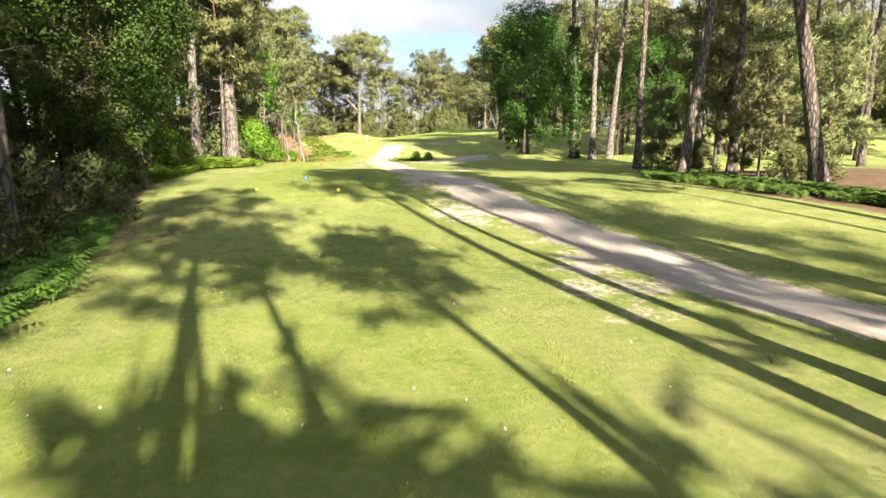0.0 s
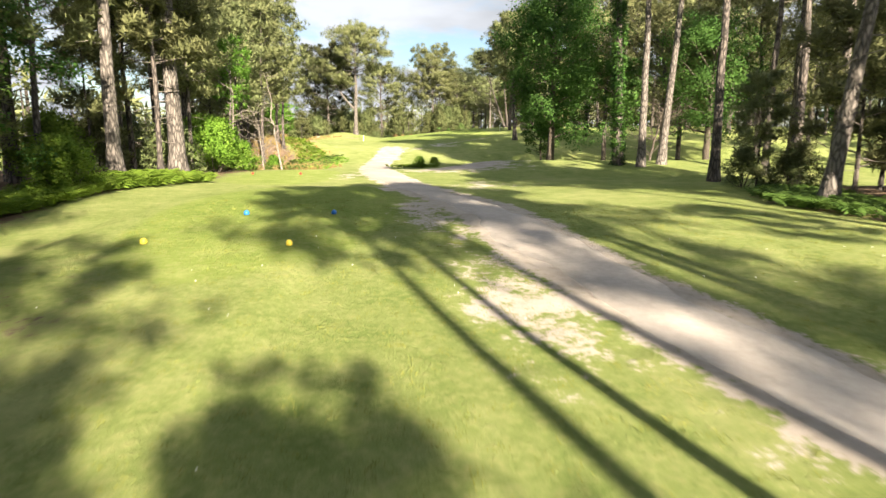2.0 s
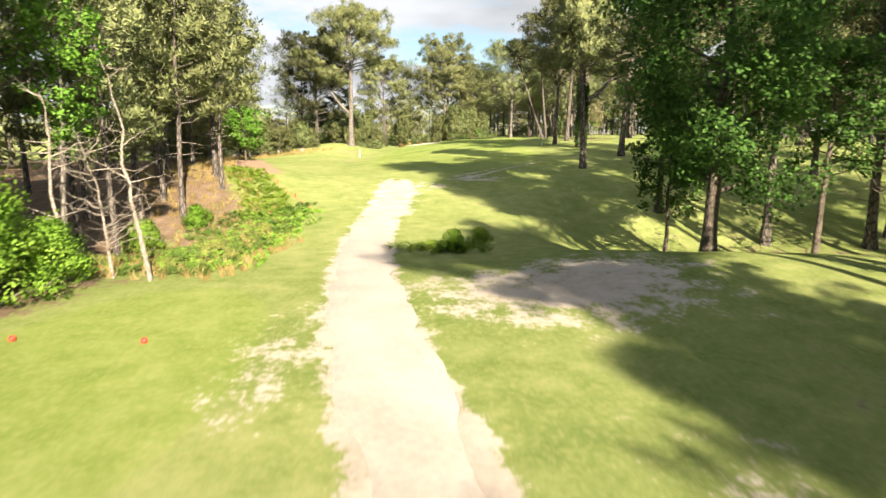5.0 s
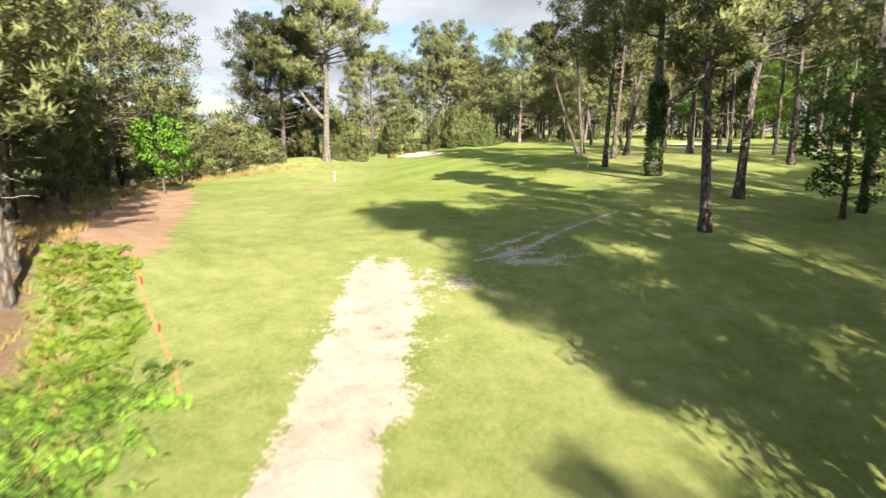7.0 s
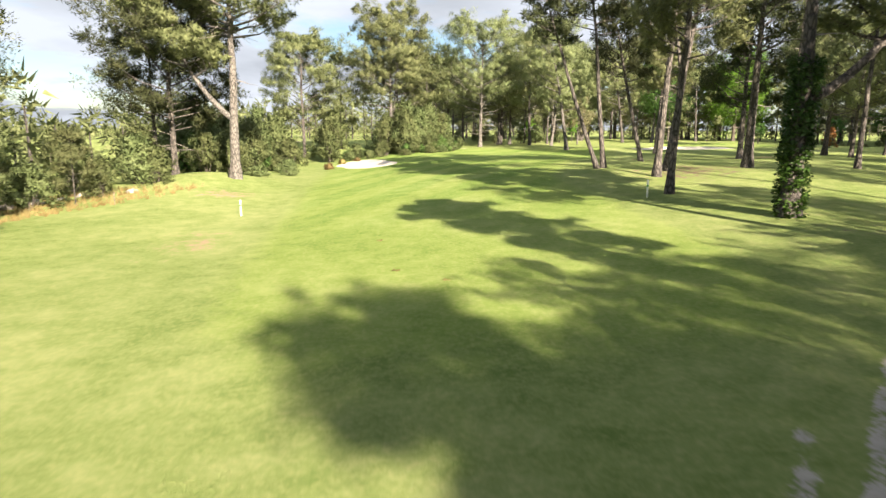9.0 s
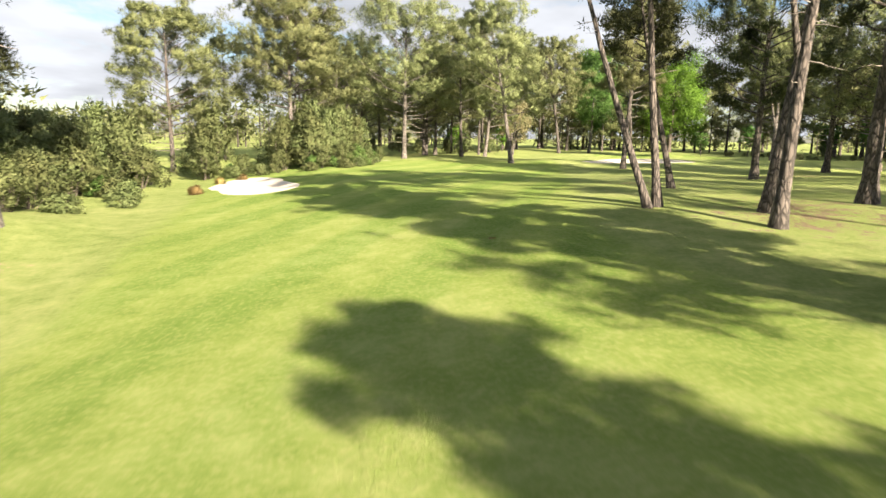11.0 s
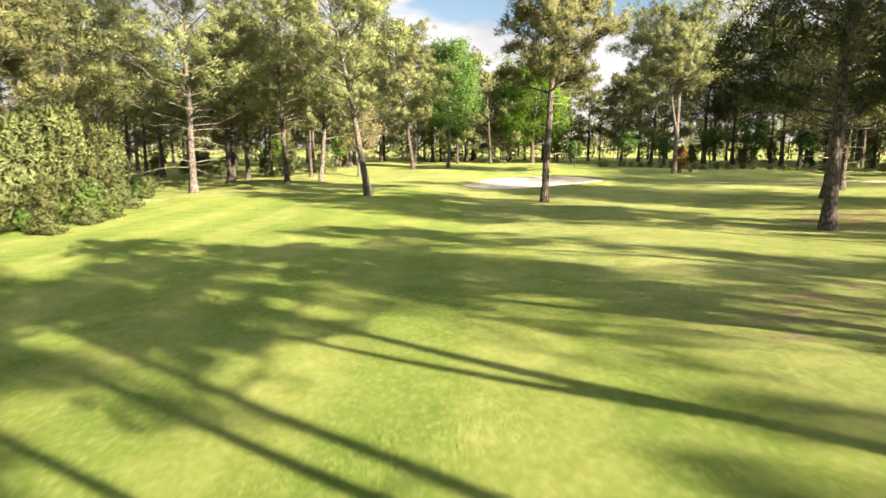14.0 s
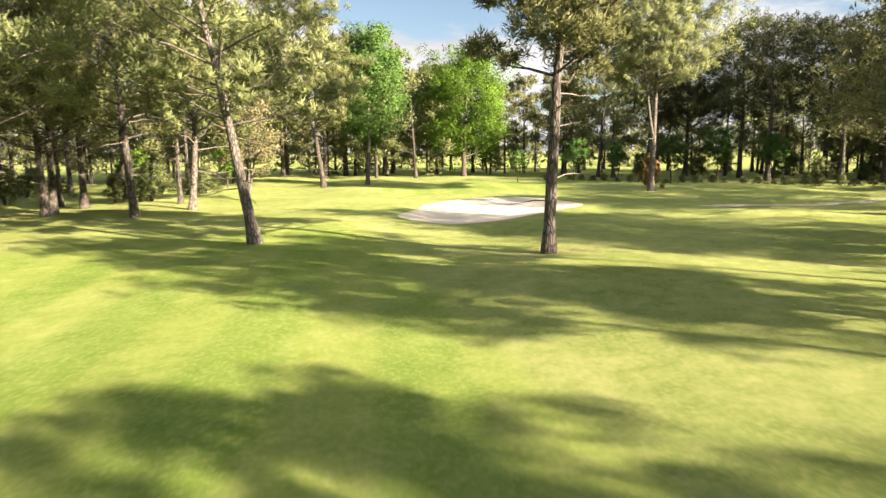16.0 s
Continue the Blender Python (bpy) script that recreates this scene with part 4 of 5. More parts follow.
rng = np.random.default_rng(23)
for n in range(56):
    a = radians(rng.uniform(-12, 105))
    r = rng.uniform(96, 128)
    x, y = 28 + r * math.sin(a), 142 + r * math.cos(a)
    if y < 60:
        continue
    kind = ("far", "far_wide", "far")[n % 3]
    another(KINDS[kind][1], x, y, rng.uniform(0, 6.28), rng.uniform(0.85, 1.15) * (0.75 if x < -26 else 1.0))
# woods on the left of the tees and round the hollow
repeat("tall", [(-16.5, 31.0, 17), (-19.5, 38.0, 17), (-17.5, 47.5, 16), (-22, 30, 18), (-20, 22, 18), (-18, 12, 17), (-13, 8, 16), (-24, 44, 17), (-22, 52, 16), (-26, 60, 17), (-28, 36, 18), (-11, 1, 16), (-23, 4, 18), (-28, 16, 18)])
repeat("slim", [(-16.2, 34.6, 13), (-16.8, 43.0, 14), (-15.6, 47.6, 12), (-19.0, 55.0, 14), (-20.5, 59.0, 14), (-17.8, 63.5, 13), (-21.0, 66.0, 15), (-19.3, 69.0, 14), (-17.2, 75.5, 13.5), (-18.3, 77.5, 14.5), (-20.3, 74.0, 15), (-22.4, 78.0, 15), (-21.4, 81.5, 14.5), (-24, 72, 15), (-25.0, 84.0, 15), (-26.4, 88.5, 14.5), (-25, 80, 15), (-28, 92, 15), (-28.8, 98, 14), (-31, 86, 16), (-30, 76, 16), (-32, 102, 14), (-18, 28, 14), (-14.0, 21.0, 13), (-12.8, 26.5, 12)])
repeat("bushy", [(-15.4, 28.5, 7), (-17.5, 40.5, 7), (-12.2, 20.0, 6.5), (-27.6, 96.5, 7), (-29.0, 101.0, 7), (-29.6, 107.5, 6), (-30.8, 112.0, 6), (-26.5, 92.5, 6), (-29.6, 116.5, 5.5), (-25.4, 120.5, 4.5), (-27.3, 113.5, 7.5)])
# woods on the right of the first tee
repeat("bushy", [(17.2, 36.0, 8), (16.4, 30.5, 7), (18.9, 31.0, 6.5), (14.0, 27.8, 5), (12.9, 37.6, 4.5)])
repeat("high", [(14.2, 30.8, 17), (34, 36, 18)])
# trees behind the first tee, known by the shade that they throw
repeat("tall", [(-6.8, -0.5, 17), (-8.8, -5, 17), (-5, -10, 16), (-12, -6, 17), (-1.2, -13.5, 17), (-2.6, -8.5, 16)])
repeat("slim", [(-10, -3, 14)])
repeat("high", [(1.4, -5.0, 14.4), (2.2, -3.0, 10.0), (4.6, -2.4, 9.8), (5.8, -5.2, 10), (2.2, -6.0, 10.5), (14.6, 14.6, 16.5), (20.8, 14.4, 17), (5.2, 6.5, 11.9), (5.4, -12.1, 9.1), (9.5, 8.8, 16.3), (9.6, -0.9, 18.2), (6.6, 0.0, 16.5), (15.8, 17.2, 17), (13.9, 11.8, 9.2), (15.7, -9.0, 19), (18.0, 12.4, 17.7), (19.8, 11.0, 18.9), (20.6, -19.6, 18.7)])
# pines added short of the hollow for the shade they cast across it
repeat("high", [(13.2, 42.6, 18.5), (17.0, 42.0, 18), (20.5, 44.5, 19), (18.8, 48.5, 17)])

# ---- broadleaf trees ----
# oak out of view, added to keep the sun off the left woods
at(broadleaf(seed=92, high=13, thick=0.3, crown=0.2, wide=4.6, clumps=150, each=50, size=0.25, label="unseen leafy oak added to shade the woods' edge"), -6.6, -1.8)
at(broadleaf(seed=71, high=16.0, thick=0.32, crown=0.17, wide=5.4, clumps=330, each=110, size=0.16, label="dark leafy oak standing in the hollow"), 8.0, 61.5)
at(broadleaf(seed=72, high=12.5, thick=0.3, crown=0.24, wide=5.0, clumps=240, each=95, size=0.14, label="dark rounded oak beyond the hollow"), 20.6, 61.5)
thin = at(broadleaf(seed=73, high=7.5, thick=0.12, crown=0.35, wide=2.2, clumps=70, each=60, label="thin-stemmed young oak in the shade", name="young_oak"), 8.0, 66.5)
at(broadleaf(seed=74, high=11, thick=0.16, crown=0.42, wide=2.8, clumps=90, each=60, size=0.2, label="slender dark oak in the hollow", name="young_oak", lean=(0.03, 0)), 13.6, 63.5)
at(bare_tree("bare_shrub", 75, 5.5, 0.13, (0.12, 0), "leafless many-branched brown tree in the hollow", 22, 3.0, OAK_BARK), 15.6, 60.4)
at(bare_tree("bare_shrub", 76, 5.0, 0.12, (-0.1, 0), "leafless brown tree beside the hollow", 20, 2.8, OAK_BARK), 17.2, 62.0)
at(broadleaf(name="young_oak", seed=91, high=8, thick=0.14, crown=0.12, wide=2.8, clumps=80, each=60, label="leafy low oak among the pines"), 15.2, 87.0)
at(broadleaf(name="ash_tree", seed=77, high=22.0, thick=0.3, crown=0.28, wide=6.6, clumps=300, each=100, leaf=ASH_LEAVES, mat=PALE_BARK, lean=(0.05, 0), label="tall airy green ash with pale slanting trunk", size=0.26), 58.2, 219.5)
at(broadleaf(name="oak_tree", seed=78, high=21.5, thick=0.45, crown=0.16, wide=9.8, clumps=330, each=110, leaf=BRIGHT_LEAVES, label="bright green spring oak with a wide crown", size=0.3), 84.0, 229.0)
at(broadleaf(name="oak_tree", seed=79, high=15, thick=0.3, crown=0.3, wide=5, clumps=110, each=50, leaf=OAK_LEAVES, label="shaded dark oak behind brighter trees", size=0.3), 74.0, 238.0)
at(broadleaf(name="olive_tree", seed=80, high=9.6, thick=0.2, crown=0.3, wide=3.4, clumps=110, each=60, leaf=PALE_LEAVES, mat=PALE_BARK, stems=2, label="pale silvery tree with slim forked stems", size=0.18), 35.5, 204.8)
at(broadleaf(name="birch_tree", seed=81, high=11, thick=0.12, crown=0.45, wide=2.1, clumps=80, each=55, leaf=BRIGHT_LEAVES, mat=PALE_BARK, label="slender light green birch among the pines", size=0.14, lean=(0.03, 0)), -17.2, 58.8)
at(broadleaf(name="maple_sapling", seed=82, high=5.6, thick=0.09, crown=0.28, wide=2.5, clumps=90, each=60, leaf=BRIGHT_LEAVES, label="bright green young maple on bare brown earth", size=0.18), -24.6, 103.5)
at(broadleaf(seed=83, high=12, thick=0.28, crown=0.12, wide=4.4, clumps=220, each=190, size=0.1, label="dark leafy oak overhanging the lawn", lean=(0.05, 0)), -11.6, 20.6)
at(broadleaf(seed=84, high=11, thick=0.26, crown=0.1, wide=4.2, clumps=200, each=180, size=0.1, label="dense dark oak beside the lawn"), -13.6, 12.6)
at(broadleaf(seed=85, high=11.5, thick=0.24, crown=0.14, wide=3.6, clumps=180, each=170, size=0.1, label="dark oak at the wood's edge"), -14.6, 27.5)
at(bare_tree("white_snag", 86, 6.8, 0.085, (-0.17, 0.02), "leaning thin pale trunk on the bank", 9, 1.2), -12.2, 55.0)
at(bare_tree("dead_shrub", 87, 4.2, 0.06, (-0.1, 0.0), "tangle of dead grey branches on the bank", 26, 2.0), -13.6, 55.4)
at(bare_tree("white_snag", 88, 6.0, 0.09, (-0.08, 0.0), "crooked white dead trunk among bushes", 12, 1.4), -15.8, 56.6)
for n, (x, y, s) in enumerate(((97, 197, 1.0), (92, 203, 0.8), (101, 192, 1.1), (88, 208, 0.9), (106, 186, 1.0), (80, 212, 0.7))):
    if n == 0:
        small = at(broadleaf(name="small_tree", seed=89, high=7.5, thick=0.12, crown=0.3, wide=2.4, clumps=70, each=45, leaf=OAK_LEAVES, stems=2, label="small dark green tree along the hedge", size=0.22), x, y)
    else:
        another(small, x, y, n * 1.3, s)
young = at(broadleaf(name="sapling", seed=90, high=6, thick=0.1, crown=0.3, wide=1.8, clumps=50, each=45, leaf=BRIGHT_LEAVES, label="light green sapling on the lawn", size=0.2), 40.5, 224.0)
another(young, 96.0, 236.0, 1.0, 1.3)
another(young, 29.0, 160.0 + 60, 2.0, 0.9)

# ---- shrubs ----
MAQUIS = [at(shrub(seed=101, wide=2.4, high=3.6, clumps=64, each=62, needles=(0.24, 0.1)), -16.8, 158.5), at(shrub(seed=102, wide=2.2, high=4.4, clumps=64, each=62, needles=(0.24, 0.09), label="tall grey-green shrub in the maquis"), -12.5, 167.5), at(shrub(seed=103, wide=1.7, high=2.3, clumps=50, each=56, needles=(0.22, 0.1), leaf=ASH_LEAVES, label="fresh green bush at the rough's edge"), 3.6, 171.5)]
rng = np.random.default_rng(5)
EDGE = ((-17.5, 146), (-17.2, 152), (-16.6, 161), (-14.5, 166), (-9, 167.5), (-4, 165.5), (-0.5, 165.5), (2.6, 168.5), (5, 174), (7.5, 181), (10, 188.5))
for (ax, ay), (bx, by) in zip(EDGE, EDGE[1:]):
    for k in range(max(2, int(math.hypot(bx - ax, by - ay) / 2.2))):
        t = rng.uniform()
        for deep in (0.4, 2.8, 5.5, 9.0):
            if deep > 1 and rng.uniform() < 0.35:
                continue
            nx, ny = -(by - ay), bx - ax
            q = math.hypot(nx, ny)
            x, y = ax + t * (bx - ax) + nx / q * (deep + rng.uniform(0, 1.2)), ay + t * (by - ay) + ny / q * (deep + rng.uniform(0, 1.2))
            another(MAQUIS[int(rng.choice((0, 0, 1, 1, 2)))], x, y, rng.uniform(0, 6.28), (0.55 if deep < 1 else 0.95) * rng.uniform(0.85, 1.2) + 0.04 * deep, 1.0 if deep < 1 else 1.35)
for x, y, s in ((-27.5, 119, 0.8), (-25, 123.5, 0.8), (-22.6, 127.8, 0.9), (-20.2, 133, 0.9), (-19.2, 137, 0.9), (-19.5, 141, 0.9), (-22, 138, 1.2), (-24, 128, 1.1), (-28, 126, 1.2), (-31, 121, 1.3), (-26, 134, 1.3), (-30, 130, 1.4), (-34, 118, 1.4), (-36, 128, 1.5), (-20.5, 145, 1.1), (-21.5, 151, 1.2), (-22, 158, 1.3), (-24, 165, 1.4), (-22, 172, 1.4), (-28, 150, 1.5), (-30, 160, 1.5), (-32, 112, 1.2), (-33, 106, 1.2), (-13, 132.5, 0.0)):
    if s:
        another(MAQUIS[int(rng.choice((0, 1, 0)))], x, y, rng.uniform(0, 6.28), s * rng.uniform(0.8, 1.1))
CLIPPED = at(shrub(name="clipped_bush", seed=104, wide=1.5, high=1.5, clumps=80, each=36, size=0.13, leaf=SHRUB_LEAVES, label="rounded pale green clipped bush"), -15.4, 146.5)
for x, y, s in ((-16.6, 149.5, 1.15), (-14.7, 142.5, 0.8), (-17.0, 138.5, 1.0), (-9.5, 164.8, 0.95), (-7.0, 165.0, 0.9), (-2.0, 163.9, 0.8), (1.8, 165.6, 0.8), (3.6, 169.0, 0.75), (4.9, 172.0, 0.7), (6.4, 177.0, 0.7)):
    another(CLIPPED, x, y, x, s, rng.uniform(0.75, 1.0))
HEATHER = at(shrub(name="heather_tuft", seed=105, wide=0.62, high=0.62, clumps=50, each=60, size=0.05, leaf=DRY_GRASS, needles=(0.3, 0.03), label="brown dried heather tuft beside the bunker"), -11.2, 149.5)
another(HEATHER, -10.2, 158.0, 1.0, 0.9)
another(HEATHER, -8.4, 161.0, 2.0, 0.8)
another(HEATHER, 51.0, 180.5, 2.0, 0.7, 0.4)
BUSH = at(shrub(name="laurel_bush", seed=106, wide=2.5, high=3.6, clumps=130, each=85, size=0.13, leaf=FERN_LEAVES, label="large fresh green bush beside the tee"), -15.6, 51.4)
another(BUSH, -17.2, 53.6, 2.0, 1.1)
another(BUSH, -14.8, 54.0, 1.0, 0.6)
another(BUSH, -18.5, 67.5, 3.0, 0.55)
another(BUSH, -17.0, 70.8, 4.0, 0.4)
another(BUSH, -10.0, 10.0, 4.0, 0.5)
for x, y, s in ((-8.6, 9.6, 0.55), (-9.2, 11.8, 0.6), (-10.5, 15.0, 0.7), (-9.8, 17.5, 0.6), (-11.0, 7.0, 0.9), (-12.2, 23.5, 0.7), (-13.6, 31.5, 0.6), (-16.5, 36, 0.8), (-15.5, 44.6, 0.9), (-18, 42, 1.0), (-20, 48, 1.1), (-20, 34, 1.1), (-19, 26, 1.1), (-16.5, 14, 1.1), (-18, 19, 1.1), (14.0, 37.0, 0.5), (13.2, 39.5, 0.55), (15.4, 27.6, 0.5), (17.5, 29.6, 0.7), (20, 33, 0.9), (16.8, 41.2, 0.6), (-2.6, 60.6, 0.28), (-1.5, 62.0, 0.25)):
    another(MAQUIS[0] if x > 10 or s > 0.85 or 0 < y < 25 else BUSH, x, y, rng.uniform(0, 6.28), s)
RUST = at(shrub(name="rust_bush", seed=107, wide=1.5, high=4.2, clumps=60, each=60, size=0.2, leaf=RUST_LEAVES, label="rust-brown withered bush behind the green"), 80.5, 190.0)
for n in range(26):
    t = n / 25
    another(MAQUIS[n % 2], 86 + 17 * t + rng.normal(0, 0.5), 212 - 43 * t, rng.uniform(0, 6.28), rng.uniform(0.28, 0.5), 0.7)
for n in range(20):
    another(MAQUIS[n % 3], 104 + rng.uniform(0, 25), 160 + rng.uniform(0, 60), rng.uniform(0, 6.28), rng.uniform(0.6, 1.1))
for n in range(16):
    another(MAQUIS[n % 2], rng.uniform(12, 40), rng.uniform(208, 228), rng.uniform(0, 6.28), rng.uniform(0.5, 0.9))


# ---- undergrowth ----
def ferns(name, spots, label, leaf=FERN_LEAVES, size=0.75, seed=1):
    """Bracken: arching fronds with paired leaflets."""
    rng = np.random.default_rng(seed)
    verts, faces = [], []
    pairs = np.linspace(0.15, 0.95, 7)
    for x, y in spots:
        z = height_at(x, y)
        for _ in range(rng.integers(4, 7)):
            az, reach = rng.uniform(0, 6.28), size * rng.uniform(0.6, 1.2)
            d = np.array((math.cos(az), math.sin(az), 0.0))
            side = np.array((-d[1], d[0], 0.0))
            start = np.array((x, y, z)) + rng.normal(0, 0.12, 3) * (1, 1, 0)
            point = lambda t: start + d * reach * 0.75 * t + np.array((0, 0, 1.0)) * reach * (1.15 * t - 0.62 * t * t)
            for t in pairs:
                p, wide = point(t), reach * 0.34 * math.sin(math.pi * min(1, t * 0.8 + 0.2))
                q = point(t + 0.11)
                for sgn in (-1, 1):
                    k = len(verts)
                    verts += [p, q, p + side * sgn * wide + d * 0.12 * reach + np.array((0, 0, -0.04))]
                    faces.append((k, k + 1, k + 2))
    ob = new(name, mesh_of(name, verts, faces, leaf))
    return tagged(ob, label, "ferns", kind="stuff")


def strip(rng, line, count, deep):
    out = []
    for _ in range(count):
        k = rng.integers(0, len(line) - 1)
        t = rng.uniform()
        (ax, ay), (bx, by) = line[k], line[k + 1]
        q = math.hypot(bx - ax, by - ay)
        w = rng.uniform(0, deep)
        out.append((ax + t * (bx - ax) - (by - ay) / q * w, ay + t * (by - ay) + (bx - ax) / q * w))
    return out


rng = np.random.default_rng(17)
ferns("bracken", strip(rng, ((-12.6, 27.0), (-12.7, 32.5), (-11.9, 35.5), (-11.6, 39.5)), 420, 1.8), "bright green bracken along the wood's edge", seed=2)
ferns("bracken", strip(rng, ((-6.4, 8.0), (-6.6, 9.5), (-7.4, 12), (-8.6, 15), (-9.5, 17.5)), 300, 2.4), "shaded green bracken under the near trees", leaf=SHADED_FERN, seed=3)
ferns("bracken", strip(rng, ((13.0, 38), (10.8, 33), (9.9, 30), (10.6, 26.4), (12.2, 22.6), (15, 20)), 480, 2.8), "green bracken along the pine wood", leaf=SHADED_FERN, size=0.62, seed=4)
ferns("bracken", strip(rng, ((-11.7, 70.5), (-12.6, 74), (-14.5, 77.5), (-15.9, 80.5)), 200, 2.6), "low bracken and brambles on the bank", size=0.5, seed=5)
ferns("bracken", [(-9.6 - 4.5 * rng.uniform() - 0.2 * k % 1, 56.5 + 15 * rng.uniform()) for k in range(330)], "fresh green ferns on the gully's slope", size=0.42, seed=6)
ferns("bracken", [(-10.5 - 6.5 * rng.uniform(), 55.5 + 17 * rng.uniform()) for k in range(420)], "olive brambles and ferns on the gully's slope", leaf=SHADED_FERN, size=0.5, seed=26)
ferns("bracken", [(rng.normal(-3.0, 0.7), rng.normal(61.2, 0.5)) for k in range(40)], "green weeds beside the cart path", size=0.5, seed=7)


def grass_tufts(name, spots, label, leaf, length, seed, each=16, width=0.012):
    rng = np.random.default_rng(seed)
    spots = np.asarray(spots)
    base = np.column_stack([spots, land(spots[:, 0], spots[:, 1])])
    c = np.repeat(base, each, 0) + rng.normal(0, 0.07, (len(base) * each, 3)) * (1, 1, 0)
    way = unit(rng.normal(0, 0.45, c.shape) * (1, 1, 0) + (0, 0, 1))
    side = unit(np.cross(way, rng.normal(size=c.shape))) * width
    verts = np.stack([c - side, c + side, c + way * length * rng.uniform(0.5, 1.3, (len(c), 1))], 1).reshape(-1, 3)
    return tagged(new(name, mesh_of(name, verts, np.arange(len(verts)).reshape(-1, 3), leaf)), label, "grass", kind="stuff")


def scatter(rng, count, x0, x1, y0, y1, keep):
    p = np.column_stack([rng.uniform(x0, x1, count), rng.uniform(y0, y1, count)])
    return p[keep(p[:, 0], p[:, 1])]


grass_tufts("rough_grass", scatter(rng, 5200, -30, -9, 55, 126, lambda x, y: (x - wood_edge_left(y) < 1.2) & (x - wood_edge_left(y) > -7)), "tall dry grass along the wood's edge", DRY_GRASS, 0.4, 8, 12, 0.02)
grass_tufts("rough_grass", scatter(rng, 4000, -8, 12, 2, 30, lambda x, y: np.abs(x - path_x(y)) > 1.3), "short tufts of rough grass on the tees", ROUGH_GRASS, 0.045, 9, 12, 0.006)


def daisies():
    rng = np.random.default_rng(12)
    p = scatter(rng, 80, -7, 9, 4, 26, lambda x, y: np.abs(x - path_x(y)) > 1.4)
    verts, faces = [], []
    for x, y in p:
        z, k, r = height_at(x, y) + 0.05, len(verts), rng.uniform(0.007, 0.012)
        verts += [(x + r * math.cos(a * 1.0472), y + r * math.sin(a * 1.0472), z) for a in range(6)] + [(x, y, z - 0.03)]
        faces += [(k + a, k + (a + 1) % 6, k + 6) for a in range(6)]
    tagged(new("daisies", mesh_of("daisies", verts, faces, plain("white_petals", (0.8, 0.8, 0.76)))), "tiny white daisies scattered in the grass", "flowers", kind="stuff")


daisies()


# ---- far woods, past the course ----
def far_woods():
    rng = np.random.default_rng(14)
    leafy, trunks = Shape(), Shape()
    spots, sizes = [], []
    for n in range(2000):
        r, a = 60 + 380 * rng.uniform() ** 1.5, rng.uniform(0, 2 * math.pi)
        x, y = 30 + r * math.sin(a), 125 + r * 1.1 * math.cos(a)
        course = -36 - 6 * math.sin(y * 0.05) < x < 136 and -8 < y and (y < 150 or math.hypot(x - 28, y - 142) < 106)
        if course and not (y < 46 and (x < -24 or x > 44)):
            continue
        z, h = height_at(x, y) - 4 * float(smooth(-40, -80, -abs(x)) if x < 0 else 0), rng.uniform(9, 16)
        if x < -30 and y > 95:
            h *= 0.62
        trunks.tube(np.array(((x, y, z - 0.3), (x, y, z + h * 0.7))), np.array((0.22, 0.1)), 3)
        for _ in range(7):
            u = 0.03 + 0.97 * rng.uniform() ** 1.25
            spots.append((x + rng.normal(0, 1.5), y + rng.normal(0, 1.5), z + h * u)), sizes.append(rng.uniform(1.4, 2.4) * (1.25 - 0.45 * u))
    leafy.blades(rng, spots, np.array(sizes) * 0.9, 17, 1.5, 0.5)
    wood = new("far_woods", leafy.mesh("far_woods", NEEDLES))
    tagged(wood, "distant pine woods closing the horizon", "woods", kind="stuff")
    tagged(new("far_trunks", trunks.mesh("far_trunks", PINE_BARK)), "slim trunks of the distant pine woods", "woods", kind="stuff")


far_woods()


# ---- course furniture ----
def lathe(name, profile, mat, sides=20):
    verts = [(r * math.cos(2 * math.pi * a / sides), r * math.sin(2 * math.pi * a / sides), z) for r, z in profile for a in range(sides)]
    faces = [(k * sides + a, k * sides + (a + 1) % sides, (k + 1) * sides + (a + 1) % sides, (k + 1) * sides + a) for k in range(len(profile) - 1) for a in range(sides)]
    faces += [tuple(range(sides))[::-1], tuple((len(profile) - 1) * sides + a for a in range(sides))]
    return mesh_of(name, verts, faces, mat, True)


def tee_marker(colour, mat, x, y):
    root = new("tee_marker")
    dome = [(0.075, 0.015), (0.084, 0.03), (0.086, 0.06), (0.082, 0.095), (0.07, 0.125), (0.05, 0.147), (0.025, 0.158), (0.004, 0.16)]
    part("dome", lathe("dome", dome, mat), root)
    part("spike", lathe("spike", [(0.004, -0.12), (0.01, -0.05), (0.012, 0.016)], STEEL, 8), root, "steel ground spike")
    tagged(root, colour + " rounded plastic tee marker set on the grass", "tee marker", "tee markers")
    return stand(root, x, y, scale=0.82, sink=0.0)


STEEL = plain("steel", (0.35, 0.35, 0.36), 0.4)
STEEL.node_tree.nodes["Principled BSDF"].inputs["Metallic"].default_value = 0.9
BLUE = plain("blue_plastic", (0.01, 0.14, 0.46), 0.4)
YELLOW = plain("yellow_plastic", (0.62, 0.5, 0.05), 0.4)
MAT_TOP = plain("synthetic_turf", (0.2, 0.22, 0.12), 0.9, 0.25, 9.0)
MAT_EDGE = plain("green_turf", (0.05, 0.1, 0.025), 0.9, 0.35, 40.0)


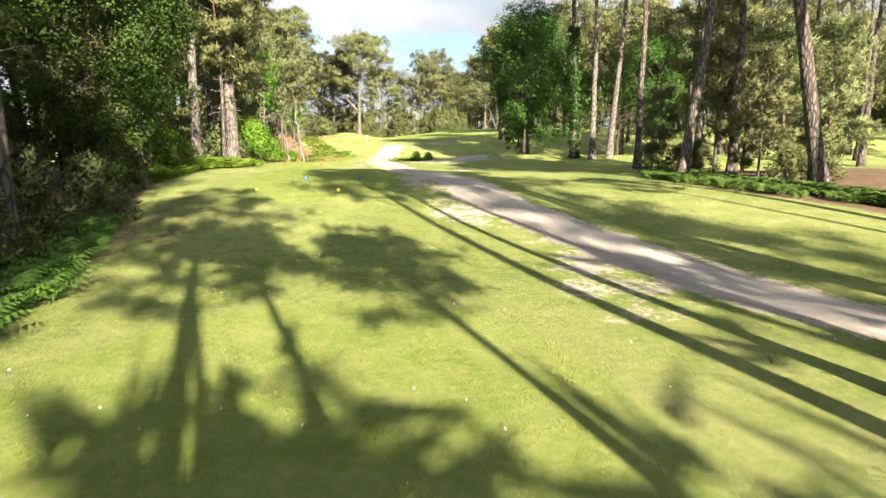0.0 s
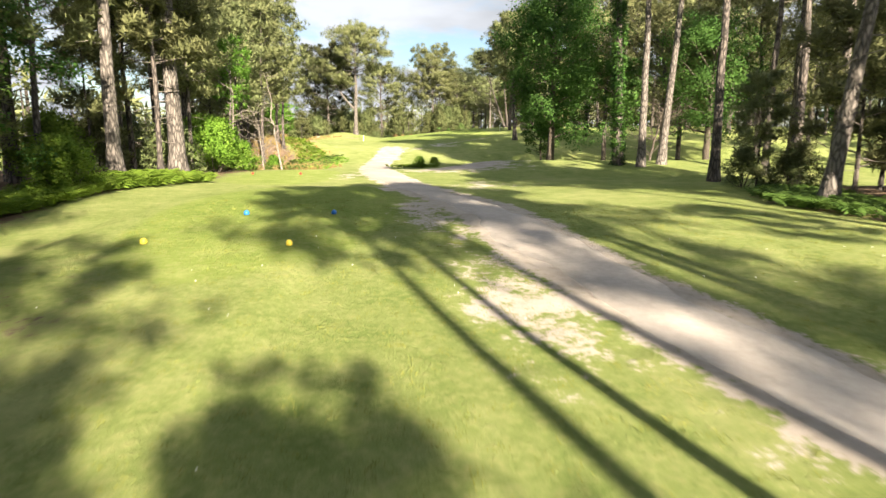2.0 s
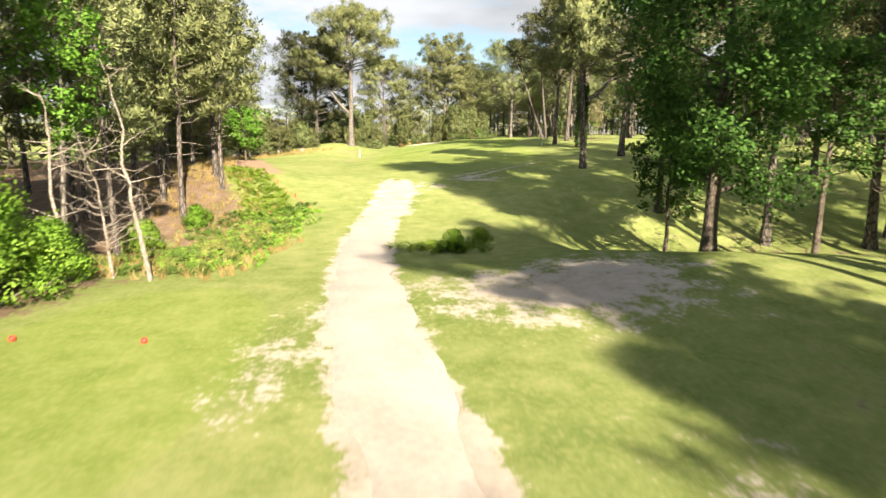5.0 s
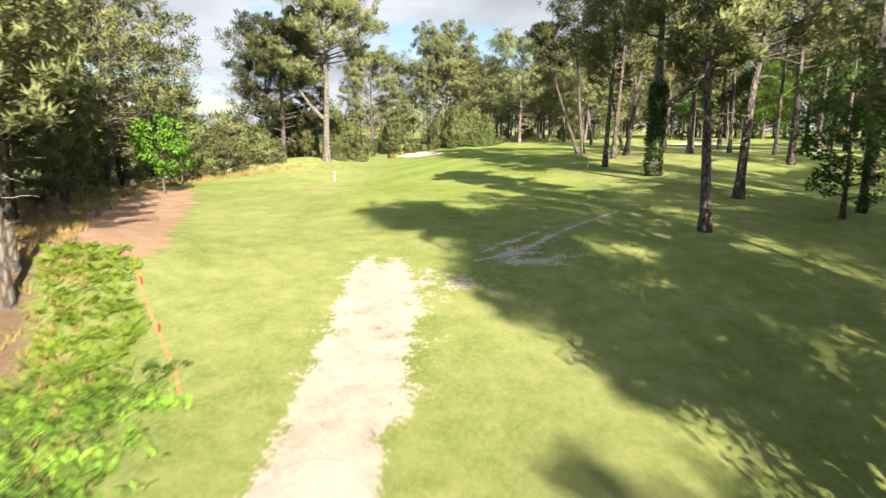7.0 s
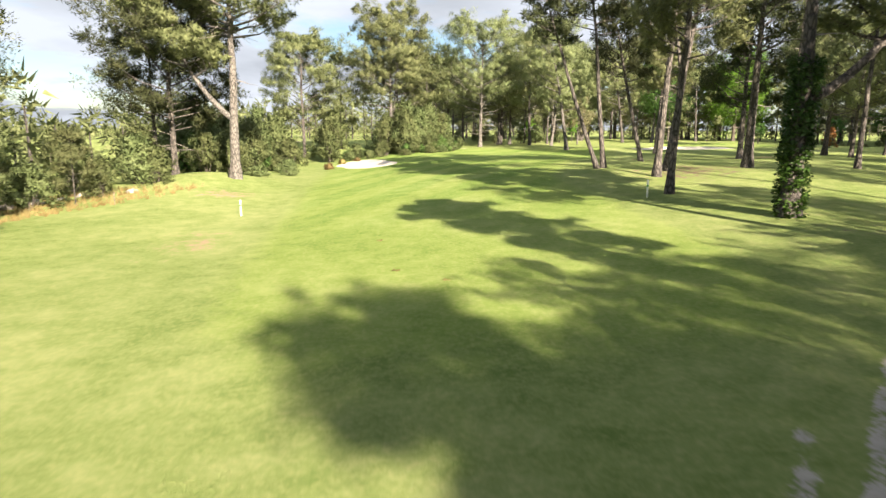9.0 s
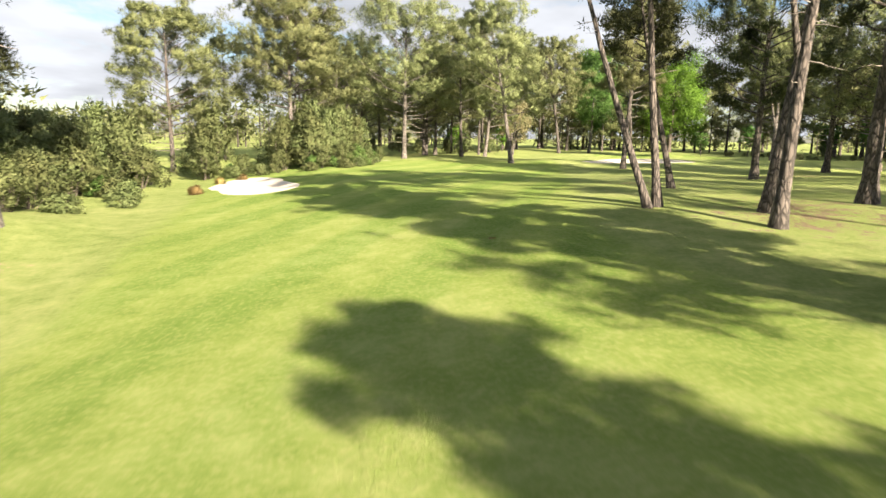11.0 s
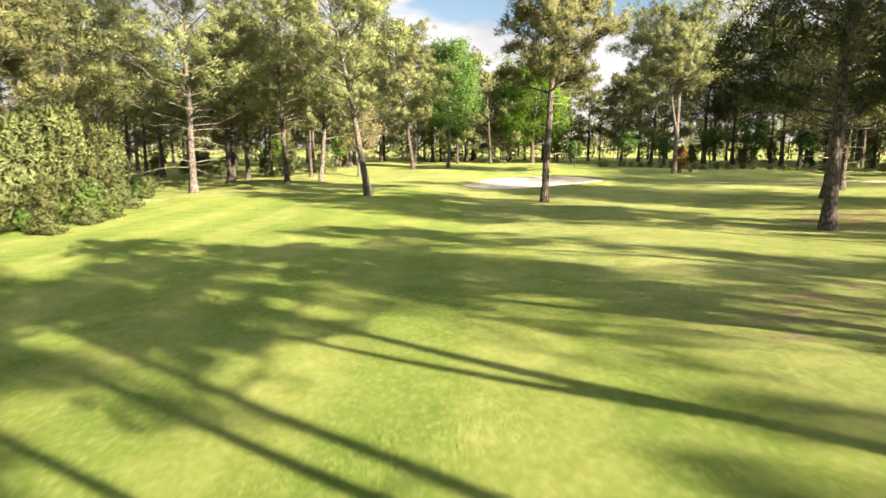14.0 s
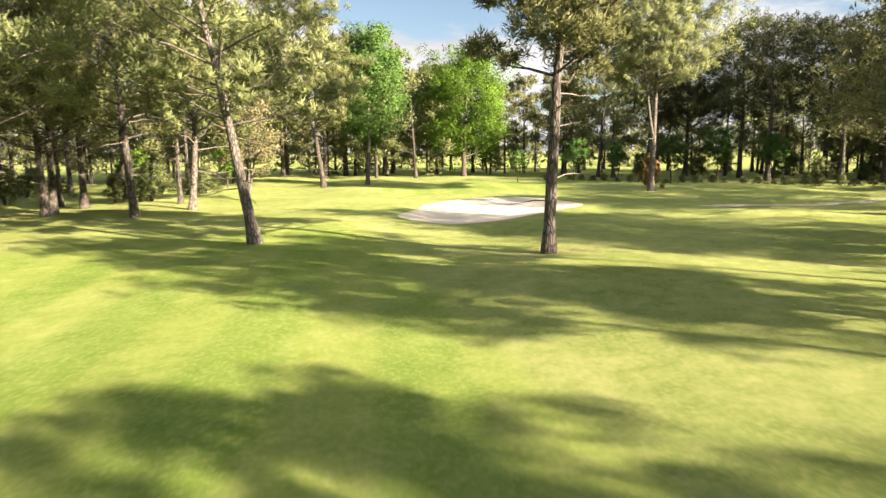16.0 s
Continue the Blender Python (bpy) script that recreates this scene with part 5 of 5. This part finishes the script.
def tee_mat(x, y, wide, deep, turn):
    """A synthetic tee mat: pale worn centre, dark green border, lying on the grass."""
    root = new("tee_mat")

    def slab(name, w, d, lo, hi, mat):
        bm = bmesh.new()
        bmesh.ops.create_cube(bm, size=1.0)
        bmesh.ops.scale(bm, vec=(w, d, hi - lo), verts=bm.verts)
        bmesh.ops.translate(bm, vec=(0, 0, (hi + lo) / 2), verts=bm.verts)
        bmesh.ops.bevel(bm, geom=bm.edges[:], offset=0.008, segments=2, affect="EDGES")
        me = bpy.data.meshes.new(name)
        bm.to_mesh(me)
        bm.free()
        me.materials.append(mat)
        return part(name, me, root)

    slab("border", wide + 0.5, deep + 0.3, -0.12, 0.035, MAT_EDGE)
    slab("mat", wide, deep, -0.05, 0.05, MAT_TOP)
    tagged(root, "pale synthetic tee mat with a dark green border", "tee mat")
    return stand(root, x, y, turn, sink=0.0)


tee_mat(-6.95, 37.7, 2.55, 1.7, 0.03)
RED = plain("red_plastic", (0.55, 0.022, 0.012), 0.45)
WHITE = plain("white_paint", (0.78, 0.78, 0.74), 0.45)
for colour, mat, spots in (("bright blue", BLUE, ((-5.86, 26.62), (-3.59, 26.7))), ("bright yellow", YELLOW, ((-6.97, 23.25), (-3.89, 23.08))), ("orange-red", RED, ((-12.5, 49.1), (-9.52, 49.0)))):
    for x, y in spots:
        tee_marker(colour, mat, x, y)


def post(x, y, high=0.95):
    root = new("distance_post")
    part("shaft", lathe("shaft", [(0.05, -0.2), (0.05, high * 0.55), (0.048, high * 0.97), (0.03, high)], WHITE, 14), root)
    part("band", lathe("band", [(0.0535, high * 0.6), (0.0545, high * 0.61), (0.0545, high * 0.72), (0.0535, high * 0.73)], plain("green_band", (0.05, 0.2, 0.06)), 14), root, "dark green painted band")
    tagged(root, "slim white distance post with a green band", "post", "distance posts")
    return stand(root, x, y, sink=0.0)


post(-14.0, 115.6)
post(8.1, 109.3)


def stake(x, y, mat, label, high=0.55):
    bm = bmesh.new()
    bmesh.ops.create_cube(bm, size=1.0)
    for v in bm.verts:
        v.co = Vector((v.co.x * 0.045, v.co.y * 0.045, (v.co.z + 0.5) * (high + 0.15) - 0.15))
        if v.co.z < 0:
            v.co.x, v.co.y = v.co.x * 0.4, v.co.y * 0.4
    bmesh.ops.bevel(bm, geom=bm.edges[:], offset=0.006, segments=1, affect="EDGES")
    me = bpy.data.meshes.new("stake")
    bm.to_mesh(me)
    bm.free()
    me.materials.append(mat)
    return stand(tagged(new("stake", me), label, "stake", "marker stakes"), x, y, x * 3, sink=0.0)


stake(-12.3, 74.5, RED, "short red hazard stake on the bank's edge", 0.3)
stake(-14.2, 77.6, RED, "short red hazard stake on the bank's edge", 0.3)
WOOD = bark("weathered_wood", (0.08, 0.06, 0.045), (0.18, 0.145, 0.11), (0.3, 0.26, 0.21), 16.0, 0.006)
for x, y in ((-26.6, 104.5), (-27.2, 107.0), (-25.4, 109.0), (-28.4, 110.5), (-22.6, 119.5)):
    stake(x, y, WOOD, "weathered wooden stake in the rough", 0.9)


def hazard_line():
    line = ((-10.4, 71.2), (-11.0, 72.4), (-12.2, 74.3), (-14.2, 77.5), (-15.3, 79.5), (-16.4, 82.5))
    t = np.linspace(0, 1, 70)
    k = np.linspace(0, 1, len(line))
    x, y = np.interp(t, k, [p[0] for p in line]), np.interp(t, k, [p[1] for p in line])
    d = unit(np.gradient(np.column_stack([x, y]), axis=0))
    w = 0.035 + 0.018 * np.sin(np.arange(70) * 1.7)
    a, b = np.column_stack([x - d[:, 1] * w, y + d[:, 0] * w]), np.column_stack([x + d[:, 1] * w, y - d[:, 0] * w])
    verts = np.concatenate([np.column_stack([a, land(a[:, 0], a[:, 1]) + 0.02]), np.column_stack([b, land(b[:, 0], b[:, 1]) + 0.02])])
    faces = [(n, n + 1, 71 + n, 70 + n) for n in range(69)]
    tagged(new("hazard_line", mesh_of("hazard_line", verts, faces, plain("red_marking", (0.5, 0.16, 0.08), 0.9, 0.4, 6.0))), "faded red marking sprayed along the bank", "marking", kind="structure")


hazard_line()


def litter_bin(x, y):
    root = new("litter_bin")
    bm = bmesh.new()
    for n in range(14):
        a = 2 * math.pi * n / 14
        r = bmesh.ops.create_cube(bm, size=1.0, matrix=pose(0.42 * math.cos(a), 0.42 * math.sin(a), 0.45, 0, 0, math.degrees(a)) @ Matrix.Diagonal((0.03, 0.15, 0.85, 1)))
    me = bpy.data.meshes.new("slats")
    bm.to_mesh(me)
    bm.free()
    me.materials.append(WOOD)
    part("slats", me, root)
    part("rim", lathe("rim", [(0.44, 0.84), (0.47, 0.86), (0.47, 0.9), (0.4, 0.9), (0.38, 0.86)], OAK_BARK), root, "dark rim")
    tagged(root, "dark wooden slatted bin with a dark rim", "bin")
    return stand(root, x, y, sink=0.0)


litter_bin(17.4, 29.2)
litter_bin(66.6, 160.4)


def stone(seed, x, y, size, label="pale weathered stone half sunk in grass"):
    bm = bmesh.new()
    bmesh.ops.create_icosphere(bm, subdivisions=3, radius=size)
    for v in bm.verts:
        n = noise.noise(v.co * 1.6 / size + Vector((seed * 3.1, 0, 0)))
        v.co *= 1 + 0.35 * n
        v.co.z *= 0.55
    me = bpy.data.meshes.new("stone")
    bm.to_mesh(me)
    bm.free()
    me.materials.append(PATH_SAND)
    me.polygons.foreach_set("use_smooth", np.ones(len(me.polygons), bool))
    return stand(tagged(new("stone", me), label, "stone", "stones in the rough"), x, y, seed, sink=-size * 0.1)


for n, (x, y, s) in enumerate(((-30.5, 118.5, 0.6), (-29.2, 119.6, 0.45), (-28.2, 121.2, 0.5), (-26.4, 123.8, 0.4), (-23.4, 124.6, 0.4), (-27.2, 122.4, 0.3))):
    stone(n + 1, x, y, s)
for n, (x, y) in enumerate(((2.0, 119.5), (-5.9, 104.0), (-3.9, 97.0), (-5.4, 98.6))):
    if n == 0:
        divot = shrub(name="divot", seed=140, wide=0.2, high=0.03, clumps=30, each=30, size=0.06, leaf=DRY_GRASS, needles=False, label="brown scuffed divot in the mown fairway")
        tagged(stand(divot, x, y), category="divot", group="divots")
    else:
        another(divot, x, y, n, 1.0)
